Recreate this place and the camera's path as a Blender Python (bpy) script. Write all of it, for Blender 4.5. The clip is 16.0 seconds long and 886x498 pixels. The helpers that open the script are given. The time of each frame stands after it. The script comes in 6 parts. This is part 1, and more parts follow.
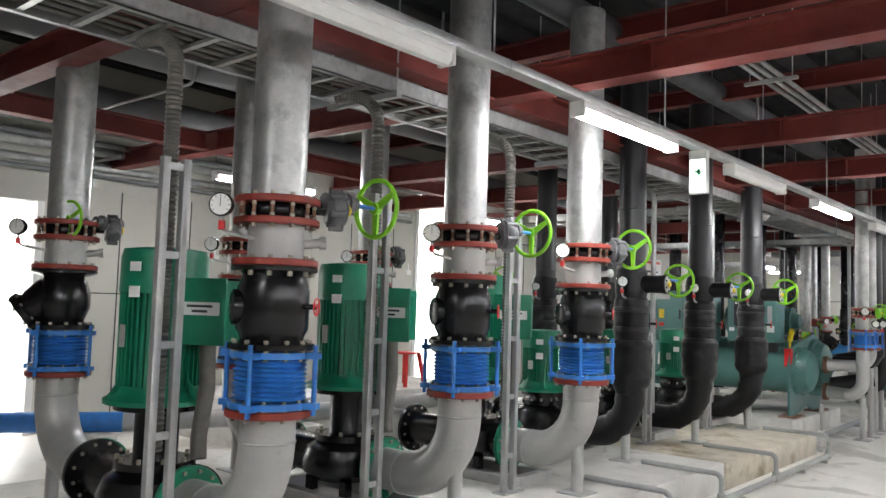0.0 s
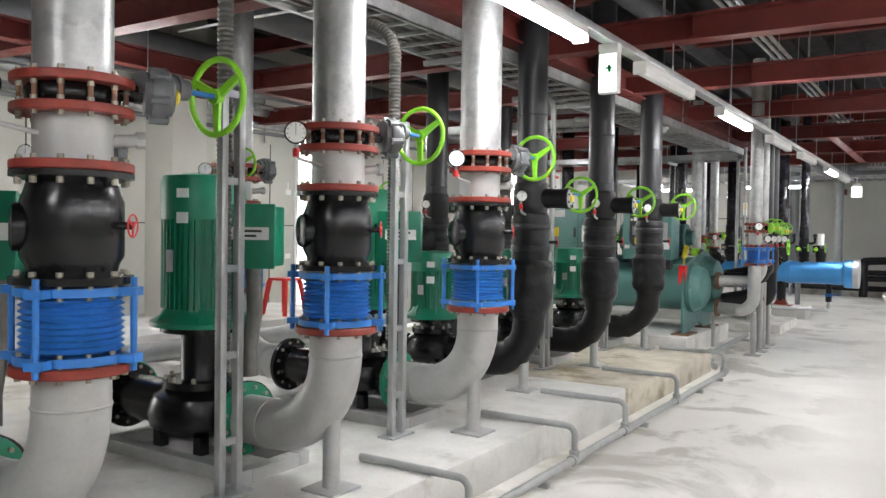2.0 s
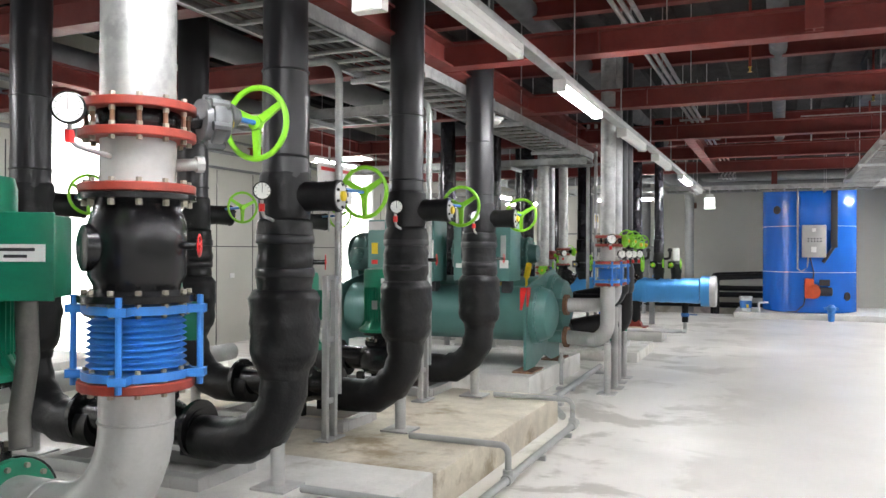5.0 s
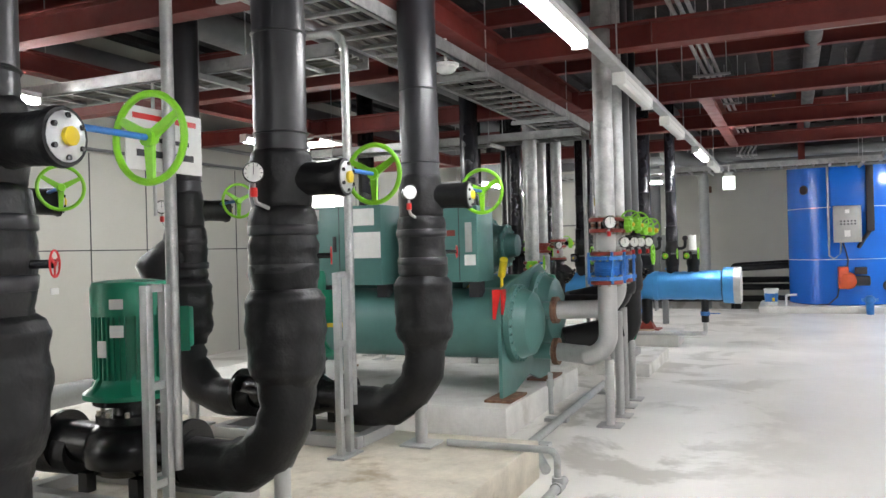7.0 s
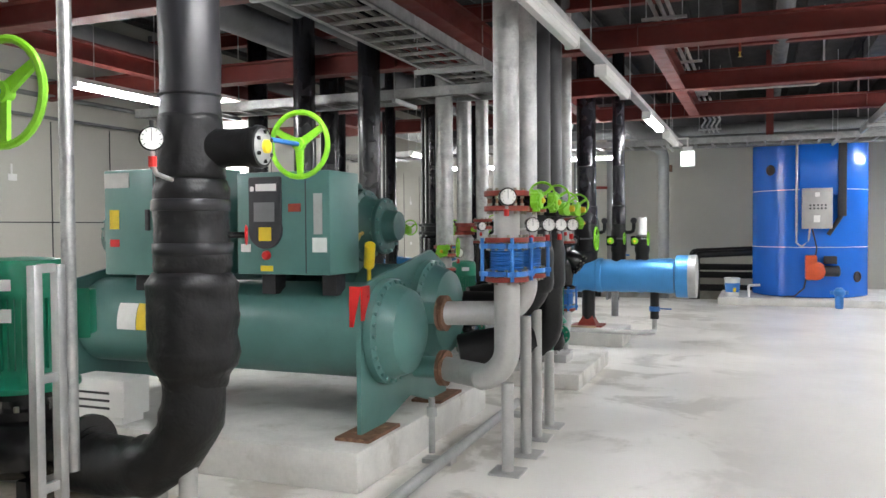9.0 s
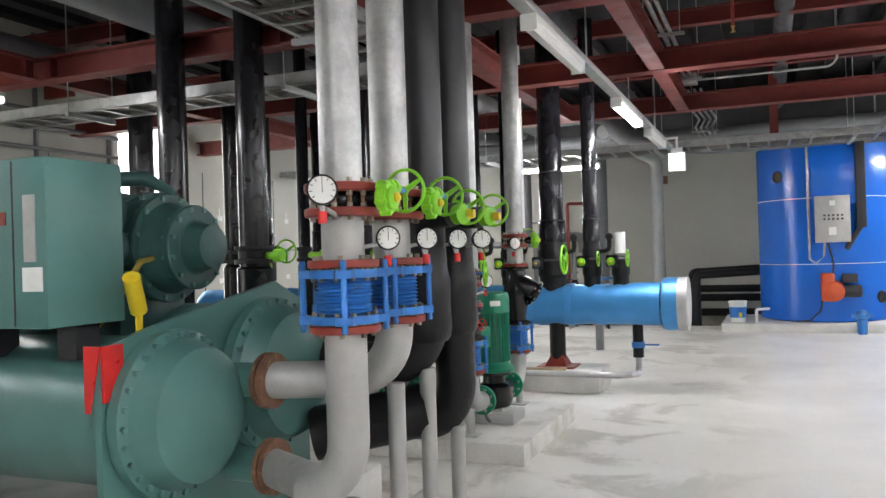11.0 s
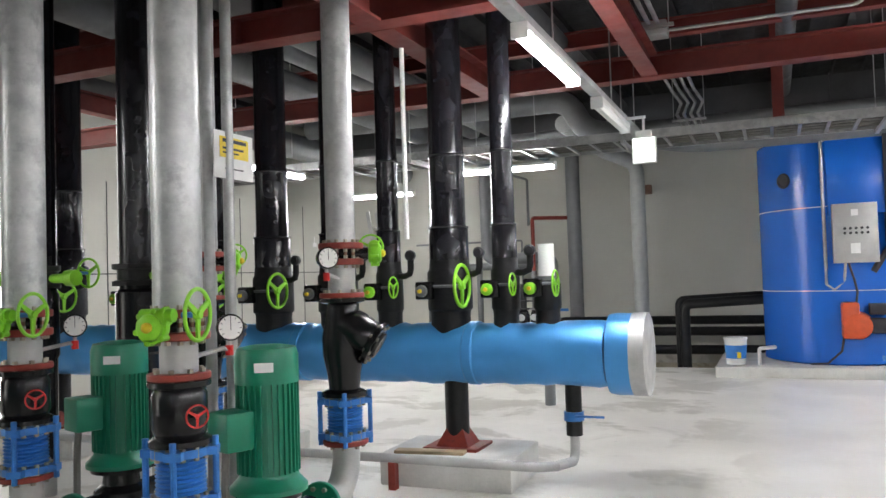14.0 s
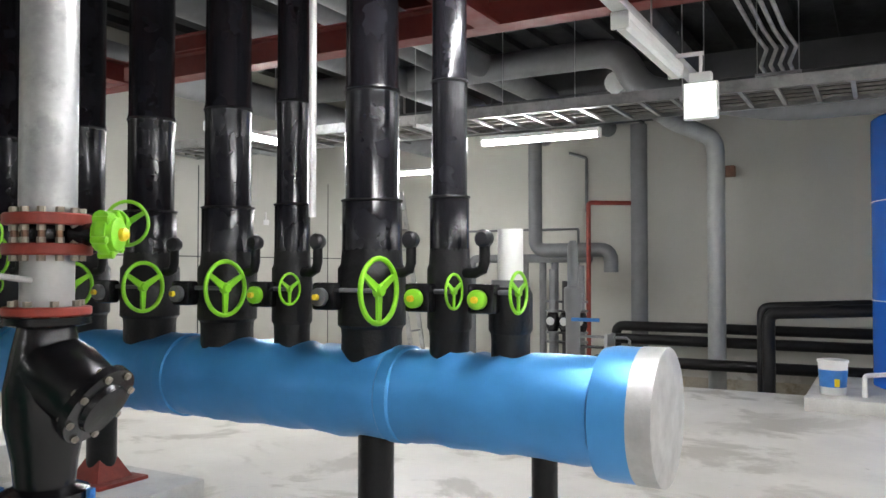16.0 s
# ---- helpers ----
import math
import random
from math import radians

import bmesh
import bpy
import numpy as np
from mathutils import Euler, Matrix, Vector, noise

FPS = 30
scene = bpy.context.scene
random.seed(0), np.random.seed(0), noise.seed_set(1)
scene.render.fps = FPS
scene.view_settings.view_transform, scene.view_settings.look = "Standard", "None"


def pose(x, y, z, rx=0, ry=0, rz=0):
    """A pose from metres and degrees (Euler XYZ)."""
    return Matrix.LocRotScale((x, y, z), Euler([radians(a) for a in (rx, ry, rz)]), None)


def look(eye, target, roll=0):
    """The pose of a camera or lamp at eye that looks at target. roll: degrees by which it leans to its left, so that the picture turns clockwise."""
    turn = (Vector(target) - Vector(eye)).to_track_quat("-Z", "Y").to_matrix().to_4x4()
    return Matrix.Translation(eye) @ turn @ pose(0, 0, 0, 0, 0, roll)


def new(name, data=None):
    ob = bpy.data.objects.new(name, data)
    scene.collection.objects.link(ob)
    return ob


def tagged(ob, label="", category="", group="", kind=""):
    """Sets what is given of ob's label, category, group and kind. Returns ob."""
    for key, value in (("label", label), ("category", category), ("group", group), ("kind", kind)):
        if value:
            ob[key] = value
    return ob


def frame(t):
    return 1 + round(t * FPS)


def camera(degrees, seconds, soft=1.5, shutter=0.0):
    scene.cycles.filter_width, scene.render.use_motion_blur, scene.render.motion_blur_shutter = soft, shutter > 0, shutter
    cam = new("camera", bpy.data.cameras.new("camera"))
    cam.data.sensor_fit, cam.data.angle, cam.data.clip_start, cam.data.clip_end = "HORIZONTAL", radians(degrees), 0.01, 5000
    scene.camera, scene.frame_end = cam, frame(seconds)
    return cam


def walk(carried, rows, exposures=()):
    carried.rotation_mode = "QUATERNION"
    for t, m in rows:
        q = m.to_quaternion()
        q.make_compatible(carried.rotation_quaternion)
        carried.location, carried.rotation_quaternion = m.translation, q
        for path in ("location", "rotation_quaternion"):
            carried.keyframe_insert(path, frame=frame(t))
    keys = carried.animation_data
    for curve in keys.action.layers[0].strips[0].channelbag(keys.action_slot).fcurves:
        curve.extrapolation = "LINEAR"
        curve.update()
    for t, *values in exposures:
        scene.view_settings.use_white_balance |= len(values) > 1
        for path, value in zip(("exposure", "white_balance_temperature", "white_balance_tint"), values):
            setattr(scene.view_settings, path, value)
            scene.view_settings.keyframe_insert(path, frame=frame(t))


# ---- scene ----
cam = camera(58.1, 16.0)
PATH = [
    (0, (-0.027, -0.198, 1.605), (-1.327, 1.316, 1.747), 1.8),
    (0.5, (-0.076, -0.089, 1.611), (-1.431, 1.382, 1.624), 2.7),
    (1, (-0.203, 0.028, 1.609), (-1.484, 1.56, 1.497), 3.4),
    (1.5, (-0.382, 0.222, 1.611), (-1.542, 1.849, 1.523), 0.5),
    (2, (-0.509, 0.518, 1.579), (-1.588, 2.202, 1.534), 0.9),
    (2.5, (-0.636, 0.836, 1.621), (-1.6, 2.588, 1.55), 0.4),
    (3, (-0.778, 1.167, 1.597), (-1.653, 2.965, 1.571), -1.6),
    (3.5, (-0.841, 1.542, 1.587), (-1.695, 3.35, 1.612), -0.2),
    (4, (-0.924, 2.003, 1.586), (-1.688, 3.851, 1.593), 0.4),
    (4.2, (-0.933, 2.14, 1.59), (-1.683, 3.994, 1.6), 0.1),
    (6.3, (-1.154, 4.208, 1.507), (-1.997, 6.022, 1.504), 0.6),
    (6.5, (-1.207, 4.434, 1.51), (-2.036, 6.255, 1.503), 0.7),
    (7, (-1.278, 4.914, 1.509), (-2.083, 6.745, 1.513), -1.5),
    (7.5, (-1.256, 5.398, 1.527), (-2.094, 7.213, 1.474), -0.4),
    (8, (-1.31, 5.883, 1.519), (-2.081, 7.728, 1.509), -0.8),
    (8.5, (-1.299, 6.372, 1.492), (-2.07, 8.217, 1.524), -1.0),
    (9, (-1.277, 6.879, 1.524), (-2.012, 8.738, 1.471), -0.4),
    (9.2, (-1.279, 7.075, 1.521), (-1.992, 8.943, 1.487), -0.6),
    (11.3, (-1.212, 9.223, 1.447), (-1.968, 11.074, 1.476), -1.8),
    (11.5, (-1.191, 9.392, 1.421), (-1.918, 11.254, 1.474), -2.0),
    (12, (-1.217, 9.938, 1.429), (-1.936, 11.803, 1.486), -2.4),
    (12.5, (-1.213, 10.482, 1.465), (-1.988, 12.326, 1.484), -1.2),
    (13, (-1.228, 10.937, 1.407), (-1.977, 12.792, 1.448), -2.9),
    (13.5, (-1.208, 11.48, 1.454), (-2.003, 13.313, 1.534), -1.0),
    (14, (-1.216, 12.015, 1.424), (-1.981, 13.861, 1.498), -1.8),
    (14.5, (-1.212, 12.583, 1.408), (-1.99, 14.425, 1.469), -2.0),
    (15, (-1.199, 13.117, 1.423), (-2.023, 14.939, 1.45), -1.3),
    (15.5, (-1.253, 13.69, 1.441), (-2.116, 15.493, 1.485), -1.6),
    (16, (-1.246, 14.205, 1.475), (-2.217, 15.953, 1.521), 0.0),
]
walk(cam, [(t, look(eye, target, roll)) for t, eye, target, roll in PATH], [(0, -0.22), (0.8, -0.05), (1.6, 0.0), (6.5, 0.08), (9.0, 0.08), (11.5, -0.1), (12.1, -0.2), (12.6, -0.15), (13.5, 0.0), (16, 0.06)])

# ---- world and light ----
world = bpy.data.worlds.new("world")
scene.world = world
world.use_nodes = True
wn = world.node_tree.nodes
sky = wn.new("ShaderNodeTexSky")
sky.sky_type, sky.sun_disc, sky.sun_elevation, sky.sun_rotation = "NISHITA", False, radians(40), radians(250)
wn["Background"].inputs[1].default_value = 0.12
world.node_tree.links.new(sky.outputs[0], wn["Background"].inputs[0])
LAMP = 125.0


# ---- materials ----
def mat(name, color, rough=0.5, metal=0.0, var=0.15, scale=6.0, bump=0.1, bscale=60.0, stain=None, stain_scale=2.0, stain_cut=0.55, coat=0.0, bdist=0.004, rvar=0.1, spec=0.5):
    m = bpy.data.materials.new(name)
    m.use_nodes = True
    nt = m.node_tree
    p = nt.nodes["Principled BSDF"]
    tc = nt.nodes.new("ShaderNodeTexCoord")
    geo = nt.nodes.new("ShaderNodeNewGeometry")
    pos = geo.outputs["Position"]

    def noise_tex(s, detail=5.0, r=0.6):
        n = nt.nodes.new("ShaderNodeTexNoise")
        n.inputs["Scale"].default_value, n.inputs["Detail"].default_value, n.inputs["Roughness"].default_value = s, detail, r
        nt.links.new(pos, n.inputs["Vector"])
        return n.outputs["Fac"]

    def ramp(src, a, b, ca, cb):
        r = nt.nodes.new("ShaderNodeValToRGB")
        r.color_ramp.elements[0].position, r.color_ramp.elements[1].position = a, b
        r.color_ramp.elements[0].color, r.color_ramp.elements[1].color = (*ca, 1), (*cb, 1)
        nt.links.new(src, r.inputs["Fac"])
        return r.outputs["Color"]

    lo = [max(0.0, c * (1 - var)) for c in color]
    hi = [min(1.0, c * (1 + var)) for c in color]
    big = noise_tex(scale)
    col = ramp(big, 0.3, 0.7, lo, hi)
    fine = noise_tex(bscale, 3.0)
    mix = nt.nodes.new("ShaderNodeMix")
    mix.data_type, mix.blend_type = "RGBA", "MULTIPLY"
    mix.inputs["Factor"].default_value = 1.0
    nt.links.new(col, mix.inputs["A"])
    nt.links.new(ramp(fine, 0.25, 0.75, [1 - var * 0.6] * 3, [1.0] * 3), mix.inputs["B"])
    out = mix.outputs["Result"]
    if stain:
        s = ramp(noise_tex(stain_scale, 8.0, 0.65), stain_cut, stain_cut + 0.12, (0, 0, 0), (1, 1, 1))
        mx = nt.nodes.new("ShaderNodeMix")
        mx.data_type = "RGBA"
        nt.links.new(s, mx.inputs["Factor"])
        nt.links.new(out, mx.inputs["A"])
        mx.inputs["B"].default_value = (*stain, 1)
        out = mx.outputs["Result"]
    nt.links.new(out, p.inputs["Base Color"])
    p.inputs["Metallic"].default_value = metal
    p.inputs["Coat Weight"].default_value = coat
    p.inputs["Specular IOR Level"].default_value = spec
    rr = ramp(noise_tex(scale * 2.3), 0.3, 0.7, [max(0.02, rough - rvar)] * 3, [min(1.0, rough + rvar)] * 3)
    nt.links.new(rr, p.inputs["Roughness"])
    if bump:
        b = nt.nodes.new("ShaderNodeBump")
        b.inputs["Strength"].default_value, b.inputs["Distance"].default_value = bump, bdist
        nt.links.new(fine, b.inputs["Height"])
        nt.links.new(b.outputs["Normal"], p.inputs["Normal"])
    return m


def glow(name, color, strength):
    m = bpy.data.materials.new(name)
    m.use_nodes = True
    p = m.node_tree.nodes["Principled BSDF"]
    p.inputs["Base Color"].default_value = (*color, 1)
    p.inputs["Emission Color"].default_value = (*color, 1)
    p.inputs["Emission Strength"].default_value = strength
    return m


GALV = mat("galvanized_pipe", (0.45, 0.455, 0.45), 0.42, 0.7, 0.2, 5.5, 0.10, 40, stain=(0.33, 0.335, 0.33), stain_scale=9, stain_cut=0.5)
GREYP = mat("grey_painted_steel", (0.44, 0.44, 0.43), 0.42, 0.25, 0.10, 5, 0.08, 60, stain=(0.33, 0.32, 0.30), stain_scale=7, stain_cut=0.62)
STRUT = mat("strut_steel", (0.50, 0.51, 0.51), 0.42, 0.7, 0.12, 8, 0.1, 70, stain=(0.30, 0.26, 0.22), stain_scale=6, stain_cut=0.64)
RUB = mat("black_rubber_insulation", (0.008, 0.008, 0.009), 0.44, 0.0, 0.35, 4, 0.45, 13, bdist=0.016, rvar=0.12, spec=0.32)
RUBG = mat("black_insulation_jacket", (0.012, 0.012, 0.015), 0.37, 0.0, 0.3, 5, 0.14, 6, bdist=0.012, rvar=0.05, spec=0.5)
JACKET = mat("glossy_black_jacket", (0.011, 0.011, 0.014), 0.22, 0.0, 0.3, 5, 0.10, 5, bdist=0.010, rvar=0.02, spec=0.4)
CAST = mat("black_cast_iron", (0.007, 0.007, 0.008), 0.24, 0.0, 0.35, 9, 0.25, 70, bdist=0.003, spec=0.4, rvar=0.03)
GEAR = mat("grey_cast_gearbox", (0.13, 0.135, 0.14), 0.45, 0.2, 0.2, 12, 0.15, 80)
GREEN = mat("green_enamel", (0.006, 0.20, 0.11), 0.37, 0.0, 0.12, 6, 0.05, 80, rvar=0.05)
BLUE = mat("blue_enamel", (0.035, 0.19, 0.55), 0.4, 0.0, 0.18, 8, 0.08, 60, stain=(0.10, 0.17, 0.28), stain_scale=12, stain_cut=0.62)
RED = mat("red_oxide_flange", (0.26, 0.035, 0.022), 0.5, 0.0, 0.25, 9, 0.12, 80, stain=(0.13, 0.025, 0.018), stain_scale=10, stain_cut=0.6)
BEAM = mat("red_oxide_beam", (0.15, 0.020, 0.015), 0.62, 0.0, 0.22, 3, 0.15, 40, stain=(0.11, 0.018, 0.015), stain_scale=3, stain_cut=0.6)
LIME = mat("lime_green_paint", (0.24, 0.62, 0.025), 0.4, 0.0, 0.1, 10, 0.05, 80)
SIGNRED = mat("red_plastic", (0.62, 0.02, 0.02), 0.35, 0.0, 0.1, 8, 0.03, 60)
BOLT = mat("zinc_bolts", (0.34, 0.31, 0.25), 0.42, 0.6, 0.2, 30, 0.05, 90)
BRASS = mat("brass_fitting", (0.55, 0.38, 0.08), 0.35, 0.8, 0.15, 20, 0.05, 80)
YELLOW = mat("yellow_paint", (0.75, 0.55, 0.02), 0.45, 0.0, 0.1, 10, 0.04, 60)
WHITE = mat("white_plastic", (0.78, 0.78, 0.76), 0.4, 0.0, 0.04, 6, 0.03, 50)
PAPER = mat("white_paper_label", (0.80, 0.80, 0.78), 0.7, 0.0, 0.05, 12, 0.1, 30)
INK = mat("dark_ink", (0.03, 0.03, 0.035), 0.6, 0.0, 0.1, 10, 0.0, 30)
CHILL = mat("teal_machine_paint", (0.085, 0.205, 0.187), 0.38, 0.0, 0.10, 3, 0.1, 90, rvar=0.05, stain=(0.08, 0.15, 0.135), stain_scale=5, stain_cut=0.66)
CHILLD = mat("dark_teal_paint", (0.035, 0.10, 0.09), 0.42, 0.0, 0.2, 8, 0.15, 60)
WOOD = mat("rough_board_wood", (0.42, 0.32, 0.20), 0.75, 0.0, 0.25, 6, 0.3, 40)
RUST = mat("rusty_steel", (0.20, 0.10, 0.06), 0.7, 0.1, 0.3, 14, 0.3, 60, stain=(0.34, 0.20, 0.12), stain_scale=18, stain_cut=0.55)
TANKB = mat("blue_tank_sheet", (0.012, 0.14, 0.62), 0.22, 0.0, 0.04, 1.2, 0.02, 30, rvar=0.015)
ORANGE = mat("orange_burner_paint", (0.62, 0.09, 0.025), 0.4, 0.0, 0.12, 8, 0.06, 60)
HDR = mat("blue_foil_jacket", (0.07, 0.31, 0.68), 0.36, 0.35, 0.08, 2, 0.25, 7, bdist=0.012, rvar=0.04)
SILV = mat("silver_foil", (0.52, 0.52, 0.51), 0.5, 0.4, 0.15, 8, 0.4, 14, bdist=0.01)
CONC = mat("plinth_concrete", (0.66, 0.65, 0.62), 0.75, 0.0, 0.15, 2.5, 0.35, 45, stain=(0.48, 0.46, 0.42), stain_scale=2.6, stain_cut=0.56)
MUDC = mat("rust_stained_concrete", (0.60, 0.55, 0.45), 0.5, 0.0, 0.22, 3, 0.3, 40, stain=(0.31, 0.25, 0.16), stain_scale=1.9, stain_cut=0.53)
WALL = mat("beige_wall_panel", (0.51, 0.505, 0.45), 0.6, 0.0, 0.05, 0.8, 0.06, 30, stain=(0.46, 0.44, 0.37), stain_scale=0.7, stain_cut=0.6)
PIPEG = mat("grey_lagging", (0.18, 0.185, 0.19), 0.5, 0.1, 0.12, 4, 0.2, 20, bdist=0.008)
DARK = mat("ceiling_spray_and_wall_top", (0.016, 0.016, 0.018), 0.9, 0.0, 0.4, 2.0, 0.6, 25, bdist=0.02)
DUCT = mat("ceiling_duct_sheet", (0.07, 0.072, 0.075), 0.55, 0.3, 0.2, 2, 0.1, 30)
PVC = mat("grey_pvc_pipe", (0.36, 0.37, 0.36), 0.45, 0.0, 0.12, 6, 0.08, 50, stain=(0.27, 0.26, 0.23), stain_scale=6, stain_cut=0.62)
FLEX = mat("flex_conduit", (0.17, 0.165, 0.15), 0.45, 0.3, 0.2, 10, 0.2, 90)
TUBE = glow("lit_fluorescent_tube", (0.965, 0.965, 0.98), LAMP)
EXITG = glow("exit_sign_panel", (0.85, 0.97, 0.90), 3.0)
SIGNG = mat("exit_sign_green", (0.02, 0.45, 0.16), 0.5)
DAY = glow("daylit_opening", (1.0, 0.99, 0.96), 6.0)


def floor_material():
    m = mat("pale_screed_floor", (0.82, 0.80, 0.755), 0.38, 0.0, 0.04, 0.5, 0.10, 14, bdist=0.003, rvar=0.06)
    nt = m.node_tree
    p = nt.nodes["Principled BSDF"]
    geo = nt.nodes.new("ShaderNodeNewGeometry")
    sep = nt.nodes.new("ShaderNodeSeparateXYZ")
    nt.links.new(geo.outputs["Position"], sep.inputs[0])

    def noise_ramp(scale, a, b, detail=9.0, rough=0.6, dist=0.0):
        n = nt.nodes.new("ShaderNodeTexNoise")
        n.inputs["Scale"].default_value, n.inputs["Detail"].default_value, n.inputs["Roughness"].default_value, n.inputs["Distortion"].default_value = scale, detail, rough, dist
        nt.links.new(geo.outputs["Position"], n.inputs["Vector"])
        r = nt.nodes.new("ShaderNodeMapRange")
        r.interpolation_type = "SMOOTHSTEP"
        r.inputs["From Min"].default_value, r.inputs["From Max"].default_value = a, b
        nt.links.new(n.outputs["Fac"], r.inputs["Value"])
        return r.outputs["Result"]

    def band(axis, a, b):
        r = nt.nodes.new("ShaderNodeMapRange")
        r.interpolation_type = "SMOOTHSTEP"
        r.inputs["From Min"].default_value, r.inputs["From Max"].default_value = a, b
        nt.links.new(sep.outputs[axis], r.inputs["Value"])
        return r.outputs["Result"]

    def times(a, b):
        k = nt.nodes.new("ShaderNodeMath")
        k.operation = "MULTIPLY"
        for i, q in enumerate((a, b)):
            if isinstance(q, float):
                k.inputs[i].default_value = q
            else:
                nt.links.new(q, k.inputs[i])
        return k.outputs[0]

    def over(src, fac, color):
        mx = nt.nodes.new("ShaderNodeMix")
        mx.data_type = "RGBA"
        nt.links.new(fac, mx.inputs["Factor"])
        nt.links.new(src, mx.inputs["A"])
        mx.inputs["B"].default_value = (*color, 1)
        return mx.outputs["Result"]

    col = p.inputs["Base Color"].links[0].from_socket
    # broad damp grey patches, cracked stains by the plinths, dusty ground at the far end, fine scuffs
    col = over(col, times(noise_ramp(0.38, 0.40, 0.72, 4.0), 0.30), (0.60, 0.58, 0.53))
    col = over(col, times(times(noise_ramp(0.62, 0.47, 0.66, 4.0, 0.5, 0.2), times(band("X", -0.6, -1.8), band("Y", 15.5, 12.5))), 0.42), (0.47, 0.45, 0.41))
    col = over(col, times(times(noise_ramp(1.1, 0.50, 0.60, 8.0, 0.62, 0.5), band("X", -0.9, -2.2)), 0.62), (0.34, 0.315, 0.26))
    col = over(col, times(times(noise_ramp(0.7, 0.34, 0.70, 6.0), band("Y", 12.5, 17.0)), 0.5), (0.54, 0.52, 0.485))
    col = over(col, times(times(noise_ramp(9.0, 0.70, 0.76, 4.0), band("Y", 11.0, 16.0)), 0.5), (0.30, 0.28, 0.25))
    col = over(col, times(noise_ramp(5.0, 0.68, 0.78, 5.0), 0.22), (0.42, 0.40, 0.36))
    nt.links.new(col, p.inputs["Base Color"])
    return m


FLOOR = floor_material()


# ---- mesh tools ----
class Mesh:
    def __init__(self):
        self.v, self.f = [], []

    def add(self, v, f):
        k = len(self.v)
        self.v += [tuple(p) for p in v]
        self.f += [tuple(i + k for i in q) for q in f]
        return self

    def box(self, x0, x1, y0, y1, z0, z1, b=0.0):
        if b <= 0:
            v = [(x, y, z) for z in (z0, z1) for y in (y0, y1) for x in (x0, x1)]
            return self.add(v, [(0, 2, 3, 1), (4, 5, 7, 6), (0, 1, 5, 4), (2, 6, 7, 3), (0, 4, 6, 2), (1, 3, 7, 5)])
        bm = bmesh.new()
        bmesh.ops.create_cube(bm, size=1)
        for w in bm.verts:
            w.co = Vector(((x0 + x1) / 2 + w.co.x * (x1 - x0), (y0 + y1) / 2 + w.co.y * (y1 - y0), (z0 + z1) / 2 + w.co.z * (z1 - z0)))
        bmesh.ops.bevel(bm, geom=bm.edges[:], offset=b, segments=2, affect="EDGES", profile=0.5)
        bm.verts.index_update()
        self.add([w.co for w in bm.verts], [[w.index for w in q.verts] for q in bm.faces])
        bm.free()
        return self

    def lathe(self, prof, n=24, m=None, close=True):
        """prof: (radius, height) from below to above, round z; m moves it."""
        m = m or Matrix.Identity(4)
        v = [m @ Vector((r * math.cos(2 * math.pi * i / n), r * math.sin(2 * math.pi * i / n), z)) for r, z in prof for i in range(n)]
        f = [(k * n + i, k * n + (i + 1) % n, (k + 1) * n + (i + 1) % n, (k + 1) * n + i) for k in range(len(prof) - 1) for i in range(n)]
        if close:
            f += [tuple(range(n - 1, -1, -1)), tuple((len(prof) - 1) * n + i for i in range(n))]
        return self.add(v, f)

    def cyl(self, a, b, r, n=16, r1=None):
        a, b = Vector(a), Vector(b)
        q = (b - a).to_track_quat("Z", "Y").to_matrix().to_4x4()
        return self.lathe([(r, 0), (r if r1 is None else r1, (b - a).length)], n, Matrix.Translation(a) @ q)

    def sweep(self, pts, r, n=16, cap=True, rib=0.0):
        pts = [Vector(p) for p in pts]
        v, f = [], []
        t0 = (pts[1] - pts[0]).normalized()
        u = t0.orthogonal().normalized()
        for i, p in enumerate(pts):
            t = (pts[min(i + 1, len(pts) - 1)] - pts[max(i - 1, 0)]).normalized()
            u = (u - t * u.dot(t)).normalized()
            w = t.cross(u)
            rr = (r[i] if isinstance(r, (list, tuple)) else r) + (rib if i % 2 else 0)
            v += [p + (u * math.cos(2 * math.pi * k / n) + w * math.sin(2 * math.pi * k / n)) * rr for k in range(n)]
        for i in range(len(pts) - 1):
            f += [(i * n + k, i * n + (k + 1) % n, (i + 1) * n + (k + 1) % n, (i + 1) * n + k) for k in range(n)]
        if cap:
            f += [tuple(range(n - 1, -1, -1)), tuple((len(pts) - 1) * n + k for k in range(n))]
        return self.add(v, f)

    def torus(self, R, r, n=28, k=10, m=None):
        m = m or Matrix.Identity(4)
        v = [m @ Vector(((R + r * math.cos(2 * math.pi * j / k)) * math.cos(2 * math.pi * i / n), (R + r * math.cos(2 * math.pi * j / k)) * math.sin(2 * math.pi * i / n), r * math.sin(2 * math.pi * j / k))) for i in range(n) for j in range(k)]
        f = [(i * k + j, ((i + 1) % n) * k + j, ((i + 1) % n) * k + (j + 1) % k, i * k + (j + 1) % k) for i in range(n) for j in range(k)]
        return self.add(v, f)

    def moved(self, m):
        self.v = [tuple(m @ Vector(p)) for p in self.v]
        return self


def part(name, me, material, parent=None, label="", sharp=38):
    d = bpy.data.meshes.new(name)
    d.from_pydata(me.v, [], me.f)
    d.polygons.foreach_set("use_smooth", [True] * len(d.polygons))
    d.set_sharp_from_angle(angle=radians(sharp))
    d.materials.append(material)
    ob = new(name, d)
    if parent:
        ob.parent = parent
    if label:
        ob["label"] = label
    return ob


